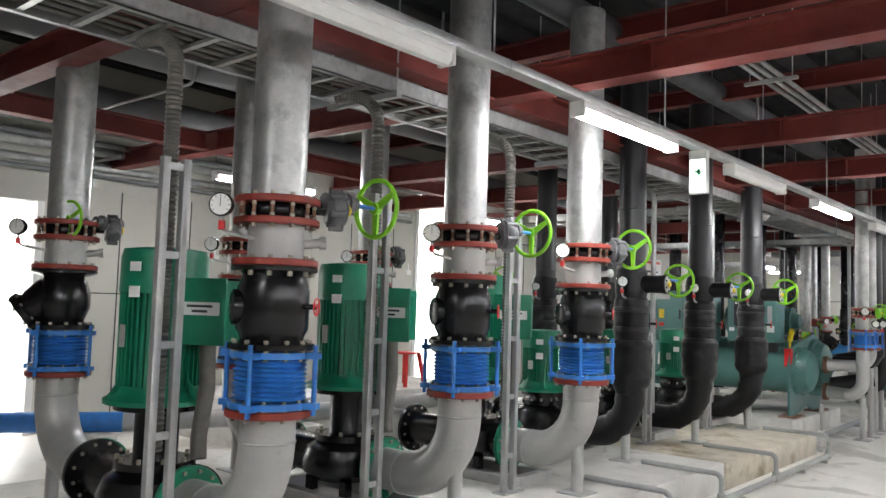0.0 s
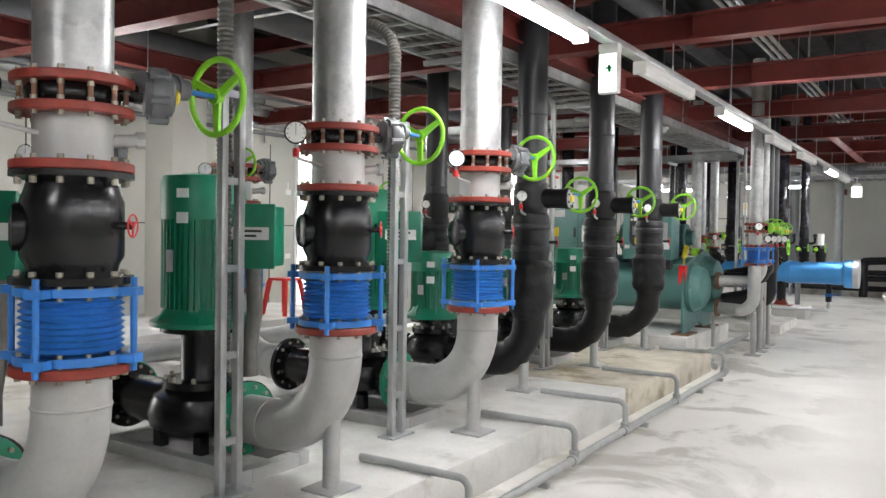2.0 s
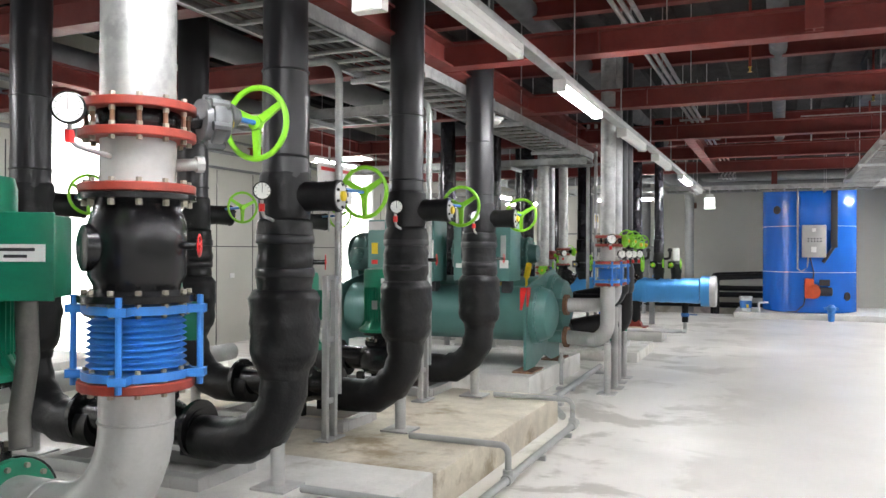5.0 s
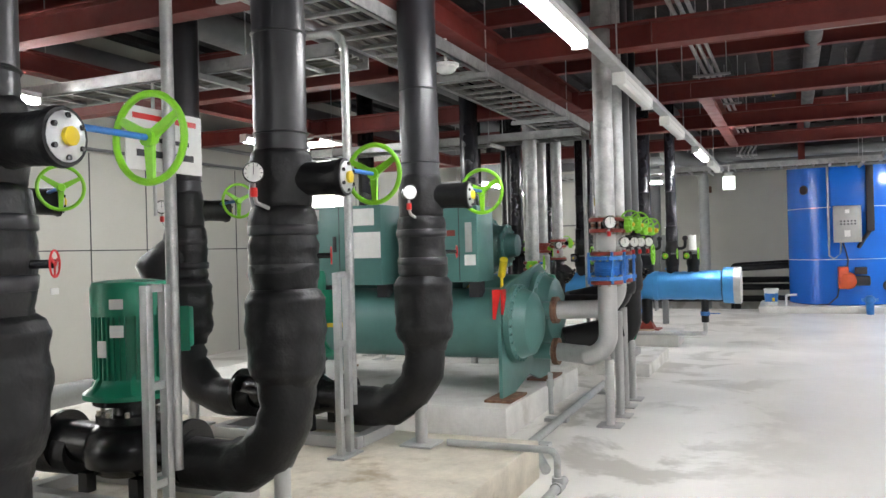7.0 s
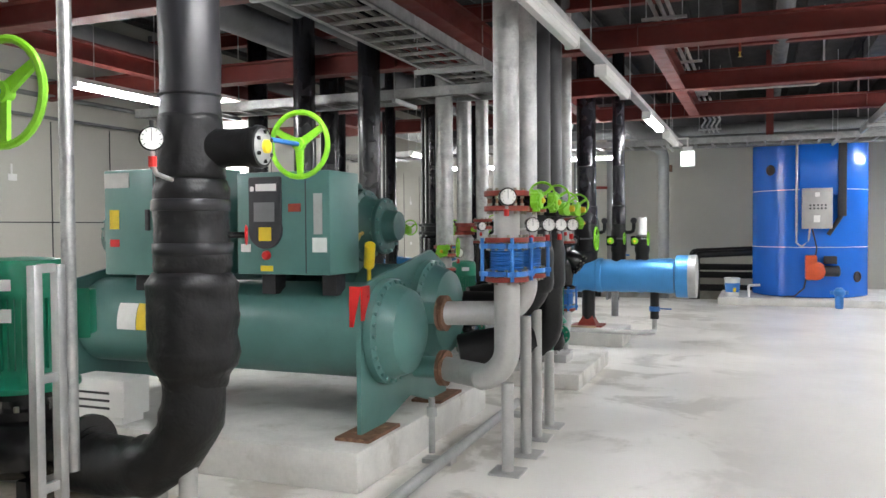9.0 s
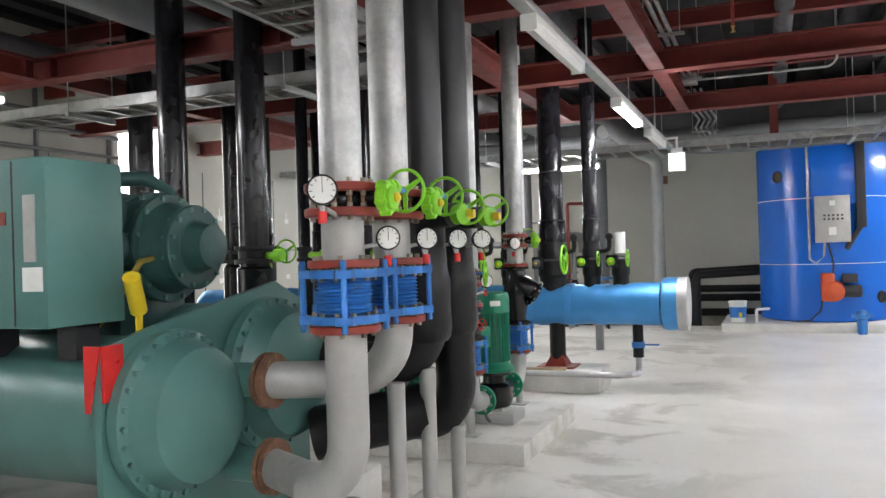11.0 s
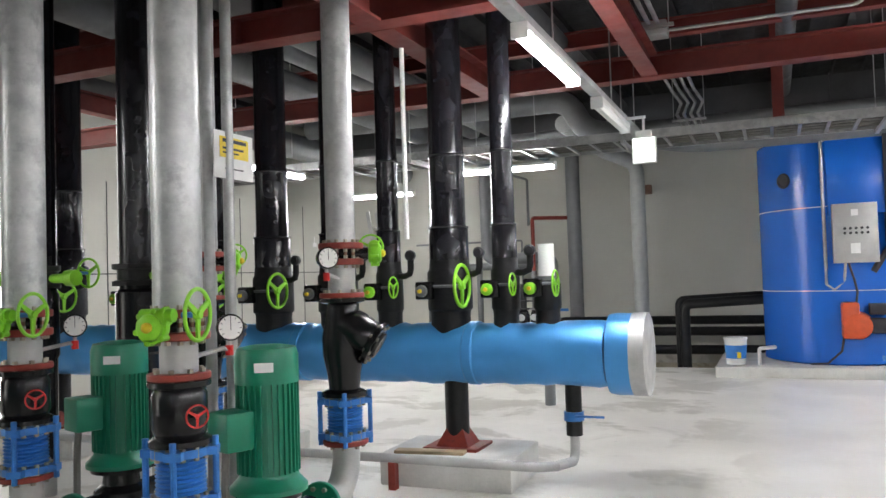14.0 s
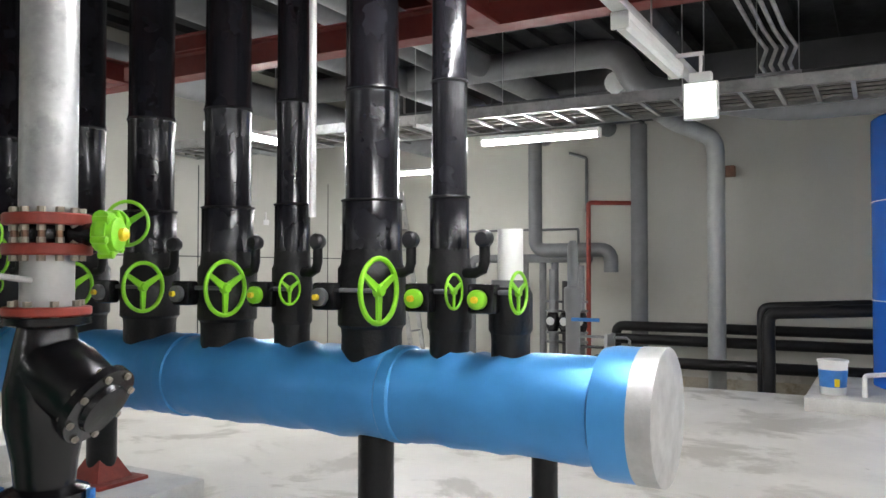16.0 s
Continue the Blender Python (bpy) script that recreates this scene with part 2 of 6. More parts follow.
def lumpy(prof, n, m, amp, seed, k=3):
    """A wrapped shape: the profile's steps are cut finer and the skin is pushed in and out."""
    fine = [prof[0]]
    for (r0, z0), (r1, z1) in zip(prof, prof[1:]):
        fine += [(r0 + (r1 - r0) * q / k, z0 + (z1 - z0) * q / k) for q in range(1, k + 1)]
    me = Mesh().lathe(fine, n, m)
    c = m.translation
    out = []
    for p in me.v:
        v = Vector(p)
        d = Vector((v.x - c.x, v.y - c.y, 0))
        w = noise.noise(Vector((v.x * 7 + seed * 3.1, v.y * 7, v.z * 5))) + 0.5 * noise.noise(Vector((v.x * 17, v.y * 17 + seed, v.z * 13))) + 0.35 * noise.noise(Vector((v.x * 9, v.y * 9, v.z * 60 + seed)))
        out.append(tuple(v + d.normalized() * (amp * w) if d.length > 0.01 else v))
    me.v = out
    return me


def thing(name, m, label, category, group="", kind=""):
    e = new(name)
    e.empty_display_size = 0.1
    e.matrix_basis = m
    return tagged(e, label, category, group, kind)


def fixed(name, me, material, label, category="structure"):
    return tagged(part(name, me, material), label, category, kind="structure")


def bend(c, r, a, b, n=9):
    """Points of a quarter bend about c: from direction a to direction b."""
    a, b, c = Vector(a), Vector(b), Vector(c)
    return [c + a * (r * math.cos(i * math.pi / 2 / n)) + b * (r * math.sin(i * math.pi / 2 / n)) for i in range(n + 1)]


def ring(me, R, z0, z1, n, r=0.012, m=None):
    """Bolts round an axis."""
    m = m or Matrix.Identity(4)
    for i in range(n):
        a = 2 * math.pi * (i + 0.5) / n
        me.lathe([(r, z0), (r, z1)], 6, m @ Matrix.Translation((R * math.cos(a), R * math.sin(a), 0)))
    return me


def along(p, d):
    """A pose with its z along d, at p."""
    return Matrix.Translation(p) @ Vector(d).to_track_quat("Z", "Y").to_matrix().to_4x4()


# ---- the room ----
X0, X1, Y0, Y1, H = -9.5, 7.0, -6.0, 27.0, 4.5
OPEN = [(2.3, 3.7), (10.1, 11.2), (17.4, 18.8)]
PX0, PX1, PY0, PY1 = -5.3, -2.06, 24.3, 26.75
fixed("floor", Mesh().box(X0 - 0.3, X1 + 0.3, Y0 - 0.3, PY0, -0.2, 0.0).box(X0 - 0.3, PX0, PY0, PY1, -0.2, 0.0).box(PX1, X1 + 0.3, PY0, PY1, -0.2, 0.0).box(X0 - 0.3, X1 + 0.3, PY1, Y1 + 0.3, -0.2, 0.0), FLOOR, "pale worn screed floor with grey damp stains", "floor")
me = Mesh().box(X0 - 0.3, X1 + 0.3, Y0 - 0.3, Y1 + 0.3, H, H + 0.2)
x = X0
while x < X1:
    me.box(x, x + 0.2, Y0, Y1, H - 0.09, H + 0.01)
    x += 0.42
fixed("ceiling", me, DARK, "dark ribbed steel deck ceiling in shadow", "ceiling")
fixed("wall_north", Mesh().box(X0, X1, Y1, Y1 + 0.2, 0, 4.0), WALL, "plain beige plastered end wall", "wall")
# top half metre of the end wall takes the ceiling's near-black colour
fixed("wall_north_top", Mesh().box(X0, X1, Y1 - 0.04, Y1 + 0.2, 4.0, H), DARK, "near-black band along the top of the end wall", "wall")
fixed("wall_south", Mesh().box(X0, X1, Y0 - 0.2, Y0, 0, H), WALL, "plain beige wall", "wall")
fixed("wall_east", Mesh().box(X1, X1 + 0.2, Y0, Y1, 0, H), WALL, "plain beige wall", "wall")
me = Mesh()
ys = [Y0] + [q for o in OPEN for q in o] + [Y1]
for i in range(0, len(ys), 2):
    me.box(X0 - 0.2, X0, ys[i], ys[i + 1], 0, 3.8)
me.box(X0 - 0.2, X0, Y0, Y1, 3.8, H)
me.box(X0 - 0.2, X0, OPEN[0][0], OPEN[0][1], 2.66, 3.8)
west = fixed("wall_west", me, WALL, "beige metal panel wall with fine joints", "wall")


fixed("pipe_pit", Mesh().box(PX0 - 0.1, PX1 + 0.1, PY0 - 0.1, PY1 + 0.1, -0.7, -0.6).box(PX0 - 0.1, PX0 - 0.002, PY0, PY1, -0.6, -0.2).box(PX1 + 0.002, PX1 + 0.1, PY0, PY1, -0.6, -0.2).box(PX0, PX1, PY0 - 0.1, PY0 - 0.002, -0.6, -0.2).box(PX0, PX1, PY1 + 0.002, PY1 + 0.1, -0.6, -0.2), MUDC, "damp concrete pit under the low pipes", "pit")


# ---- ceiling steel, lamps, trays ----
def i_beam(name, a, b, depth=0.21, width=0.18, z=3.13, label="red oxide painted steel I-beam under the ceiling"):
    a, b = Vector((*a, z)), Vector((*b, z))
    L = (b - a).length
    t, w = 0.018, width / 2
    me = Mesh().box(0, L, -w, w, 0, t).box(0, L, -0.008, 0.008, t, depth - t).box(0, L, -w, w, depth - t, depth)
    for k in range(1, int(L / 2.4) + 1):
        me.box(k * 2.4 - 0.006, k * 2.4 + 0.006, -w + 0.01, w - 0.01, t, depth - t)
    ob = part(name, me, BEAM)
    ob.matrix_basis = Matrix.Translation(a) @ pose(0, 0, 0, 0, 0, math.degrees(math.atan2(b.y - a.y, b.x - a.x)))
    return tagged(ob, label, "steel beam", "ceiling beams", "structure")


BEAM_Y = [-3.0, -0.4, 2.1, 4.5, 7.0, 9.15, 11.6, 14.3, 16.75, 19.2]
for y in BEAM_Y:
    i_beam("beam", (X0, y), (X1, y))
for k, y in enumerate(BEAM_Y[:-1]):
    y2 = BEAM_Y[k + 1]
    i_beam("beam", (-3.62, y + 0.09), (-3.62, y2 - 0.09), 0.21, 0.18, 3.125)
    i_beam("beam", (-7.3, y + 0.09), (-7.3, y2 - 0.09), 0.19, 0.14, 3.14)
i_beam("beam", (-2.15, 16.84), (-2.15, 19.11), 0.20, 0.14, 3.135)
i_beam("beam", (-2.15, 14.39), (-2.15, 16.66), 0.20, 0.14, 3.135)
for y in (9.24, 11.69):
    i_beam("beam", (0.9, y), (0.9, y + 2.2), 0.19, 0.14, 3.14)
for x, y, z in ((-0.75, 9.0, 3.14), (-1.1, 21.6, 3.05), (1.4, 6.9, 3.14)):
    tagged(part("steel_hanger", Mesh().box(x - 0.06, x + 0.06, y - 0.045, y - 0.033, z, H).box(x - 0.06, x + 0.06, y + 0.033, y + 0.045, z, H).box(x - 0.006, x + 0.006, y - 0.033, y + 0.033, z, H), BEAM), "short red steel hanger between deck and beam", "steel beam", "steel hangers", "structure")
# upper layer of dark steel, ducts and pipe runs
for y in (1.0, 5.7, 8.0, 10.4, 12.9, 15.5, 18.0, 20.5):
    i_beam("upper_beam", (X0, y), (X1, y), 0.18, 0.12, 3.86, "shadowed red steel joist above the main beams")
for k, (x, z, r) in enumerate([(-5.2, 3.75, 0.14), (-5.7, 3.8, 0.11), (-6.3, 3.7, 0.16), (-8.2, 3.6, 0.2), (-1.0, 3.95, 0.1), (1.8, 3.9, 0.16), (3.4, 3.8, 0.12), (-3.3, 3.95, 0.12)]):
    tagged(part("overhead_pipe", Mesh().cyl((x, Y0 + 0.1, z), (x, Y1 - 0.1, z), r, 16), PIPEG if x < -5 else DUCT), "dim overhead pipe running along the ceiling", "pipe", "overhead pipes")
for x, w, h, z in ((0.6, 0.7, 0.25, 4.12), (4.9, 0.9, 0.4, 3.95)):
    e = thing("air_duct", Matrix.Translation((x, 0, z)), "dark sheet metal duct hung under the ceiling deck", "air duct", "air ducts")
    part("casing", Mesh().box(-w / 2, w / 2, Y0 + 0.1, 22.0, 0, h), DUCT, e)
    for k in range(12):
        part("joint_flange", Mesh().box(-w / 2 - 0.025, w / 2 + 0.025, k * 2.0 - 1.0, k * 2.0 - 0.96, -0.025, h + 0.025), DUCT, e)
    for k in range(6):
        part("hanger", Mesh().box(-w / 2 - 0.05, -w / 2 - 0.03, k * 4.0, k * 4.0 + 0.03, 0, H + 0.01 - z), STRUT, e)
e = thing("conduit_line", Matrix.Translation((-2.08, 0, 3.45)), "three galvanized conduits under the deck with a junction box", "conduit", "ceiling conduits")
for j in range(3):
    part("conduit", Mesh().cyl((-0.07 + j * 0.07, 5.2, 0), (-0.07 + j * 0.07, 18.72, 0), 0.019, 10), GALV, e)
for k in range(7):
    y = 6.0 + k * 2.1
    part("bracket", Mesh().box(-0.2, 0.2, y, y + 0.04, -0.045, -0.02).cyl((-0.16, y + 0.02, -0.02), (-0.16, y + 0.02, H - 3.44), 0.005, 6).cyl((0.16, y + 0.02, -0.02), (0.16, y + 0.02, H - 3.44), 0.005, 6), STRUT, e)
part("junction_box", Mesh().box(-0.13, 0.13, 18.72, 18.9, -0.07, 0.05, 0.006), STRUT, e, "grey steel junction box")
part("branch_conduit", Mesh().sweep([(0.13, 18.82, -0.02), (1.5, 18.84, -0.02)] + [(1.5 + 0.12 * math.sin(q * math.pi / 12), 18.84, 0.10 - 0.12 * math.cos(q * math.pi / 12)) for q in range(1, 7)] + [(1.62, 18.84, H - 3.44)], 0.014, 10), GALV, e)
e = thing("conduit_offset", Matrix.Translation((-2.1, 21.6, 3.5)), "four galvanized conduits bent in an offset under the deck", "conduit", "ceiling conduits")
for j in range(4):
    part("conduit", Mesh().sweep([(-0.12 + j * 0.08, -1.8, 0.0), (-0.12 + j * 0.08, -0.15, 0.0), (-0.04 + j * 0.08, 0.05, -0.12), (-0.12 + j * 0.08, 0.3, -0.2), (-0.12 + j * 0.08, 1.6, -0.2)], 0.018, 10), GALV, e)
part("bracket", Mesh().box(-0.2, 0.2, 0.5, 0.54, -0.245, -0.22).cyl((-0.18, 0.52, -0.22), (-0.18, 0.52, H - 3.49), 0.005, 6).cyl((0.18, 0.52, -0.22), (0.18, 0.52, H - 3.49), 0.005, 6), STRUT, e)
for x, y, z, w in ((-0.2, 10.6, 3.52, 1.1), (0.3, 13.2, 3.5, 1.4), (-0.9, 7.9, 3.55, 0.9), (0.5, 15.6, 3.56, 1.2), (-1.0, 5.4, 3.5, 1.0), (-3.0, 8.1, 3.5, 1.2), (-5.2, 5.6, 3.45, 1.6), (-6.0, 3.4, 3.4, 1.8)):
    tagged(part("cross_conduit", Mesh().sweep([(x - w, y, z), (x, y, z)] + [(x + 0.1 * math.sin(q * math.pi / 8), y, z + 0.1 - 0.1 * math.cos(q * math.pi / 8)) for q in range(1, 5)] + [(x + 0.1, y, H + 0.01)], 0.015, 8), GALV), "thin galvanized conduit rising to the deck", "conduit", "ceiling conduits")
for x, y in ((-0.4, 9.9), (1.0, 12.4), (-1.3, 12.7), (0.2, 15.2), (0.9, 8.3), (-1.5, 17.7), (0.4, 17.9), (-5.0, 8.2), (-6.2, 10.4)):
    e = thing("sprinkler_drop", Matrix.Translation((x, y, 3.66)), "short red sprinkler drop under the deck", "sprinkler", "sprinkler drops")
    part("pipe", Mesh().cyl((0, 0, 0.06), (0, 0, H - 3.65), 0.016, 8), RED, e)
    part("head", Mesh().lathe([(0.03, 0.0), (0.012, 0.012), (0.012, 0.05), (0.026, 0.06)], 10), BRASS, e)
e = thing("air_duct", Matrix.Translation((0, 24.75, 3.5)), "dark sheet metal duct before the end wall", "air duct", "air ducts")
part("casing", Mesh().box(-8.5, 6.5, -0.45, 0.45, 0, 0.6), DUCT, e)
for k in range(8):
    part("joint_flange", Mesh().box(-8.0 + 1.9 * k, -7.96 + 1.9 * k, -0.48, 0.48, -0.03, 0.63), DUCT, e)
for k in range(4):
    part("hanger", Mesh().box(-7.5 + 4.0 * k, -7.47 + 4.0 * k, -0.5, -0.485, 0, H + 0.01 - 3.5), STRUT, e)

LX, LZ = -2.47, 2.84
lamp_rail = thing("lamp_rail", Matrix.Translation((LX, 0, LZ)), "galvanized steel channel carrying the strip lamps", "lamp rail")
for k in range(-1, 7):
    part("rail_length", Mesh().box(-0.045, 0.045, 0.2 + k * 2.9, 0.2 + k * 2.9 + 2.896, 0, 0.05, 0.006), STRUT, lamp_rail)
for y in range(-1, 21, 2):
    tagged(part("hanger_rod", Mesh().cyl((LX, y, LZ + 0.05), (LX, y, H + 0.02), 0.006, 6), STRUT), "thin threaded hanger rod", "hanger rod", "lamp rail hangers")


def strip_lamp(p, turn, lit, length=1.28):
    e = thing("strip_lamp", Matrix.Translation(p) @ pose(0, 0, 0, 0, 0, turn), ("lit white fluorescent strip lamp" if lit else "unlit white fluorescent strip lamp") + " hung on a steel channel", "lamp", "strip lamps")
    h = length / 2
    part("housing", Mesh().box(-0.05, 0.05, -h, h, -0.045, 0.0, 0.006), WHITE, e)
    prof = [(-0.045, -0.045), (-0.042, -0.075), (-0.022, -0.092), (0.022, -0.092), (0.042, -0.075), (0.045, -0.045)]
    n = len(prof)
    me = Mesh().add([(x, s * (h - 0.02), z) for s in (-1, 1) for x, z in prof], [(i, (i + 1) % n, n + (i + 1) % n, n + i) for i in range(n)] + [tuple(range(n)), tuple(range(2 * n - 1, n - 1, -1))])
    part("diffuser", me, TUBE if lit else WHITE, e)
    for s in (-1, 1):
        part("end_cap", Mesh().box(-0.051, 0.051, s * h - 0.02, s * h + 0.004, -0.094, 0.001, 0.006), WHITE, e)
    return e


for y, lit in ((-0.5, 1), (2.0, 0), (4.48, 1), (6.85, 0), (9.2, 1), (11.7, 0), (14.05, 0), (16.9, 1), (19.0, 0)):
    strip_lamp((LX, y, LZ - 0.002), 0, lit)
for k in range(15):
    e = strip_lamp((1.8, -3.6 + k * 2.0, 2.95), 0, 1)
    for q in (-0.4, 0.4):
        part("hanger", Mesh().cyl((0, q, 0), (0, q, 1.57), 0.005, 6), STRUT, e)
for p, turn, lit in (((-4.37, 21.85, 2.865), 90, 1), ((-7.6, 24.6, 2.98), 90, 1), ((-7.0, 13.0, 2.9), 0, 1), ((-7.0, 5.0, 2.9), 0, 1), ((-7.0, 20.5, 2.9), 0, 1), ((-7.0, 9.0, 2.9), 0, 1)):
    e = strip_lamp(p, turn, lit)
    for q in (-0.4, 0.4):
        part("hanger", Mesh().cyl((0, q, 0), (0, q, H + 0.02 - p[2]), 0.005, 6), STRUT, e)


def exit_sign(p, w, h, both=False):
    e = thing("exit_sign", Matrix.Translation(p), "glowing white and green emergency exit sign under the lamp rail", "exit sign")
    part("case", Mesh().box(-w / 2, w / 2, -0.03, 0.03, -h, 0, 0.008), WHITE, e)
    part("panel", Mesh().box(-w / 2 + 0.012, w / 2 - 0.012, -0.034, 0.034, -h + 0.012, -0.012), EXITG, e)
    if not both:
        part("pictogram", Mesh().box(-0.02, 0.035, -0.037, 0.037, -h * 0.42, -h * 0.36).box(0.0, 0.02, -0.037, 0.037, -h * 0.5, -h * 0.3).box(0.015, 0.05, -0.037, 0.037, -h * 0.47, -h * 0.44), SIGNG, e)
    part("stem", Mesh().box(LX - p[0] - 0.02, 0.02, -0.012, 0.012, LZ - p[2] - 0.006, LZ - p[2] + 0.018).box(-0.07, 0.07, -0.035, 0.035, 0, 0.06, 0.008).cyl((0, 0, 0.05), (0, 0, LZ - p[2]), 0.012, 8), WHITE, e)


exit_sign((LX, 5.6, LZ - 0.06), 0.14, 0.27)
exit_sign((-2.27, 19.45, 2.66), 0.215, 0.24, True)


def ladder_tray(name, m, L, W, step=0.28):
    e = thing(name, m, "galvanized cable ladder tray with grey cables", "cable tray", "cable trays")
    for s in (0, 1):
        part("side_rail", Mesh().box(s * (W - 0.012), s * (W - 0.012) + 0.012, 0, L, 0, 0.1).box(s * (W - 0.04), s * (W - 0.04) + 0.04, 0, L, 0.0, 0.008), GALV, e)
    rung = None
    k = 0.1
    while k < L:
        if rung is None:
            rung = part("rung", Mesh().box(0.012, W - 0.012, 0, 0.035, 0.01, 0.032), GALV, e)
            rung.location.y = k
        else:
            c = rung.copy()
            scene.collection.objects.link(c)
            c.location.y = k
        k += step
    for j in range(5):
        x = 0.07 + j * (W - 0.14) / 4
        part("cable", Mesh().sweep([(x + 0.012 * math.sin(q * 0.9 + j), q * L / 12, 0.05) for q in range(13)], 0.016, 6), FLEX, e)
    n = max(2, int(L / 2.5))
    for j in range(n):
        yy = (j + 0.5) * L / n
        part("hanger", Mesh().box(-0.06, W + 0.06, yy, yy + 0.04, -0.04, 0.0).cyl((-0.04, yy + 0.02, 0), (-0.04, yy + 0.02, 1.4), 0.006, 6).cyl((W + 0.04, yy + 0.02, 0), (W + 0.04, yy + 0.02, 1.4), 0.006, 6), STRUT, e)
    return e


ladder_tray("cable_tray", Matrix.Translation((-4.15, -3.0, 2.97)), 17.9, 0.55)
ladder_tray("cable_tray", Matrix.Translation((-4.2, 9.75, 2.9)) @ pose(0, 0, 0, 0, 0, 90), 4.6, 0.5)
ladder_tray("cable_tray", Matrix.Translation((-3.6, 14.42, 2.86)) @ pose(0, 0, 0, 0, 0, 90), 4.6, 0.45)
ladder_tray("cable_tray", Matrix.Translation((6.5, 21.1, 2.92)) @ pose(0, 0, 0, 0, 0, 90), 15.8, 0.85)
ladder_tray("cable_tray", Matrix.Translation((0.2, 9.6, 2.95)), 11.4, 0.6)
tagged(part("smoke_detector", Mesh().lathe([(0.05, -0.07), (0.075, -0.05), (0.08, -0.03), (0.10, -0.02), (0.10, 0.0)], 20, Matrix.Translation((-3.67, 10.5, 2.93))).cyl((-3.67, 10.5, 2.92), (-3.67, 10.5, 3.14), 0.012, 8), WHITE), "small white round smoke detector", "smoke detector")

# ---- plinths ----
P0, PT = 0.6, 0.25
fixed("plinth_pumps", Mesh().box(-6.1, -2.86, P0, 7.15, 0, PT, 0.012), CONC, "pale concrete plinth under the pump row", "plinth")
fixed("plinth_wet", Mesh().box(-6.1, -2.84, 7.15, 9.95, 0, PT - 0.004, 0.012), MUDC, "concrete plinth end with rusty water stains", "plinth")
fixed("plinth_chiller", Mesh().box(-7.3, -3.4, 10.9, 13.2, 0, PT - 0.01, 0.012), CONC, "grey concrete plinth under the chiller", "plinth")
fixed("plinth_small", Mesh().box(-5.6, -2.82, 14.2, 15.75, 0, 0.15, 0.012), CONC, "low concrete plinth under the small pumps", "plinth")
fixed("plinth_tank", Mesh().box(-2.0, 1.8, 23.2, 26.2, 0, 0.14, 0.012), CONC, "low concrete plinth under the blue boiler", "plinth")
fixed("kerb_west", Mesh().box(-8.9, -7.25, 5.0, 9.0, 0, 0.5, 0.015), CONC, "raised concrete ledge along the panel wall", "kerb")


# ---- pipe fittings ----
def handwheel(parent, p, d, R, stem, material=LIME, name="handwheel", rod=BLUE):
    """Wheel at p with its axle along d; the stem runs back by its length."""
    m = along(p, d)
    me = Mesh().torus(R, R * 0.085, 30, 8, m)
    me.lathe([(R * 0.2, -R * 0.12), (R * 0.22, 0), (R * 0.16, R * 0.14)], 12, m)
    for k in range(3):
        a = 2 * math.pi * k / 3 + 0.5
        q = Vector((math.cos(a), math.sin(a), 0))
        w = Vector((-q.y, q.x, 0))
        pr = [q * (R * 0.15) + w * (R * 0.13), q * (R * 0.97) + w * (R * 0.085), q * (R * 0.97) - w * (R * 0.085), q * (R * 0.15) - w * (R * 0.13)]
        t = R * 0.05
        me.add([m @ (c + Vector((0, 0, s * t))) for s in (-1, 1) for c in pr], [(0, 1, 2, 3), (7, 6, 5, 4), (0, 4, 5, 1), (1, 5, 6, 2), (2, 6, 7, 3), (3, 7, 4, 0)])
    ob = part(name, me, material, parent, "bright lime green handwheel" if material is LIME else "small red handwheel")
    if stem > 0:
        part("stem", Mesh().cyl((0, 0, -stem), (0, 0, 0), 0.011, 10).moved(m), rod, parent)
    return ob


def gauge(root, p, face, arm, R=0.055):
    """Dial at p that looks along face; a bent siphon leads to arm."""
    m = along(p, face)
    g = part("pressure_gauge", Mesh().lathe([(R * 0.8, -0.035), (R, -0.03), (R * 1.06, 0.0), (R * 1.06, 0.008), (R * 0.95, 0.011)], 22, m), CAST, root, "round pressure gauge with a white dial")
    part("dial", Mesh().lathe([(R * 0.92, 0.0112), (R * 0.92, 0.0135)], 22, m), WHITE, g)
    nd = Mesh().box(-0.0013, 0.0013, -R * 0.2, R * 0.62, 0.0138, 0.0158)
    for k in range(9):
        a = radians(-130 + k * 32)
        nd.box(-0.0015, 0.0015, R * 0.68, R * 0.86, 0.0138, 0.0148) if k == 4 else nd.add([Vector((math.sin(a) * q + math.cos(a) * s * 0.0015, math.cos(a) * q - math.sin(a) * s * 0.0015, 0.0142)) for q, s in ((R * 0.68, -1), (R * 0.68, 1), (R * 0.86, 1), (R * 0.86, -1))], [(0, 1, 2, 3)])
    part("needle", nd.moved(m), INK, g)
    p, arm = Vector(p), Vector(arm)
    back = p - Vector(face).normalized() * 0.02
    part("siphon", Mesh().sweep([back - Vector((0, 0, R * 0.9)), back - Vector((0, 0, R + 0.05)), Vector((back.x * 0.85 + arm.x * 0.15, back.y * 0.85 + arm.y * 0.15, arm.z + 0.02)), arm], 0.009, 8), GREYP, g)
    part("cock", Mesh().cyl(back - Vector((0, 0, R + 0.06)), back - Vector((0, 0, R + 0.02)), 0.016, 8), SIGNRED, g)


def flange(parent, z, h, R, material, bolts=12, axis=None, label=""):
    m = axis or Matrix.Identity(4)
    ob = part("flange", Mesh().lathe([(R - 0.004, z), (R, z + 0.004), (R, z + h - 0.004), (R - 0.004, z + h)], 32, m), material, parent, label)
    if bolts:
        part("bolts", ring(Mesh(), R - 0.028, z - 0.016, z + h + 0.016, bolts, 0.0115, m), BOLT, ob)["kind"] = "stuff"
    return ob


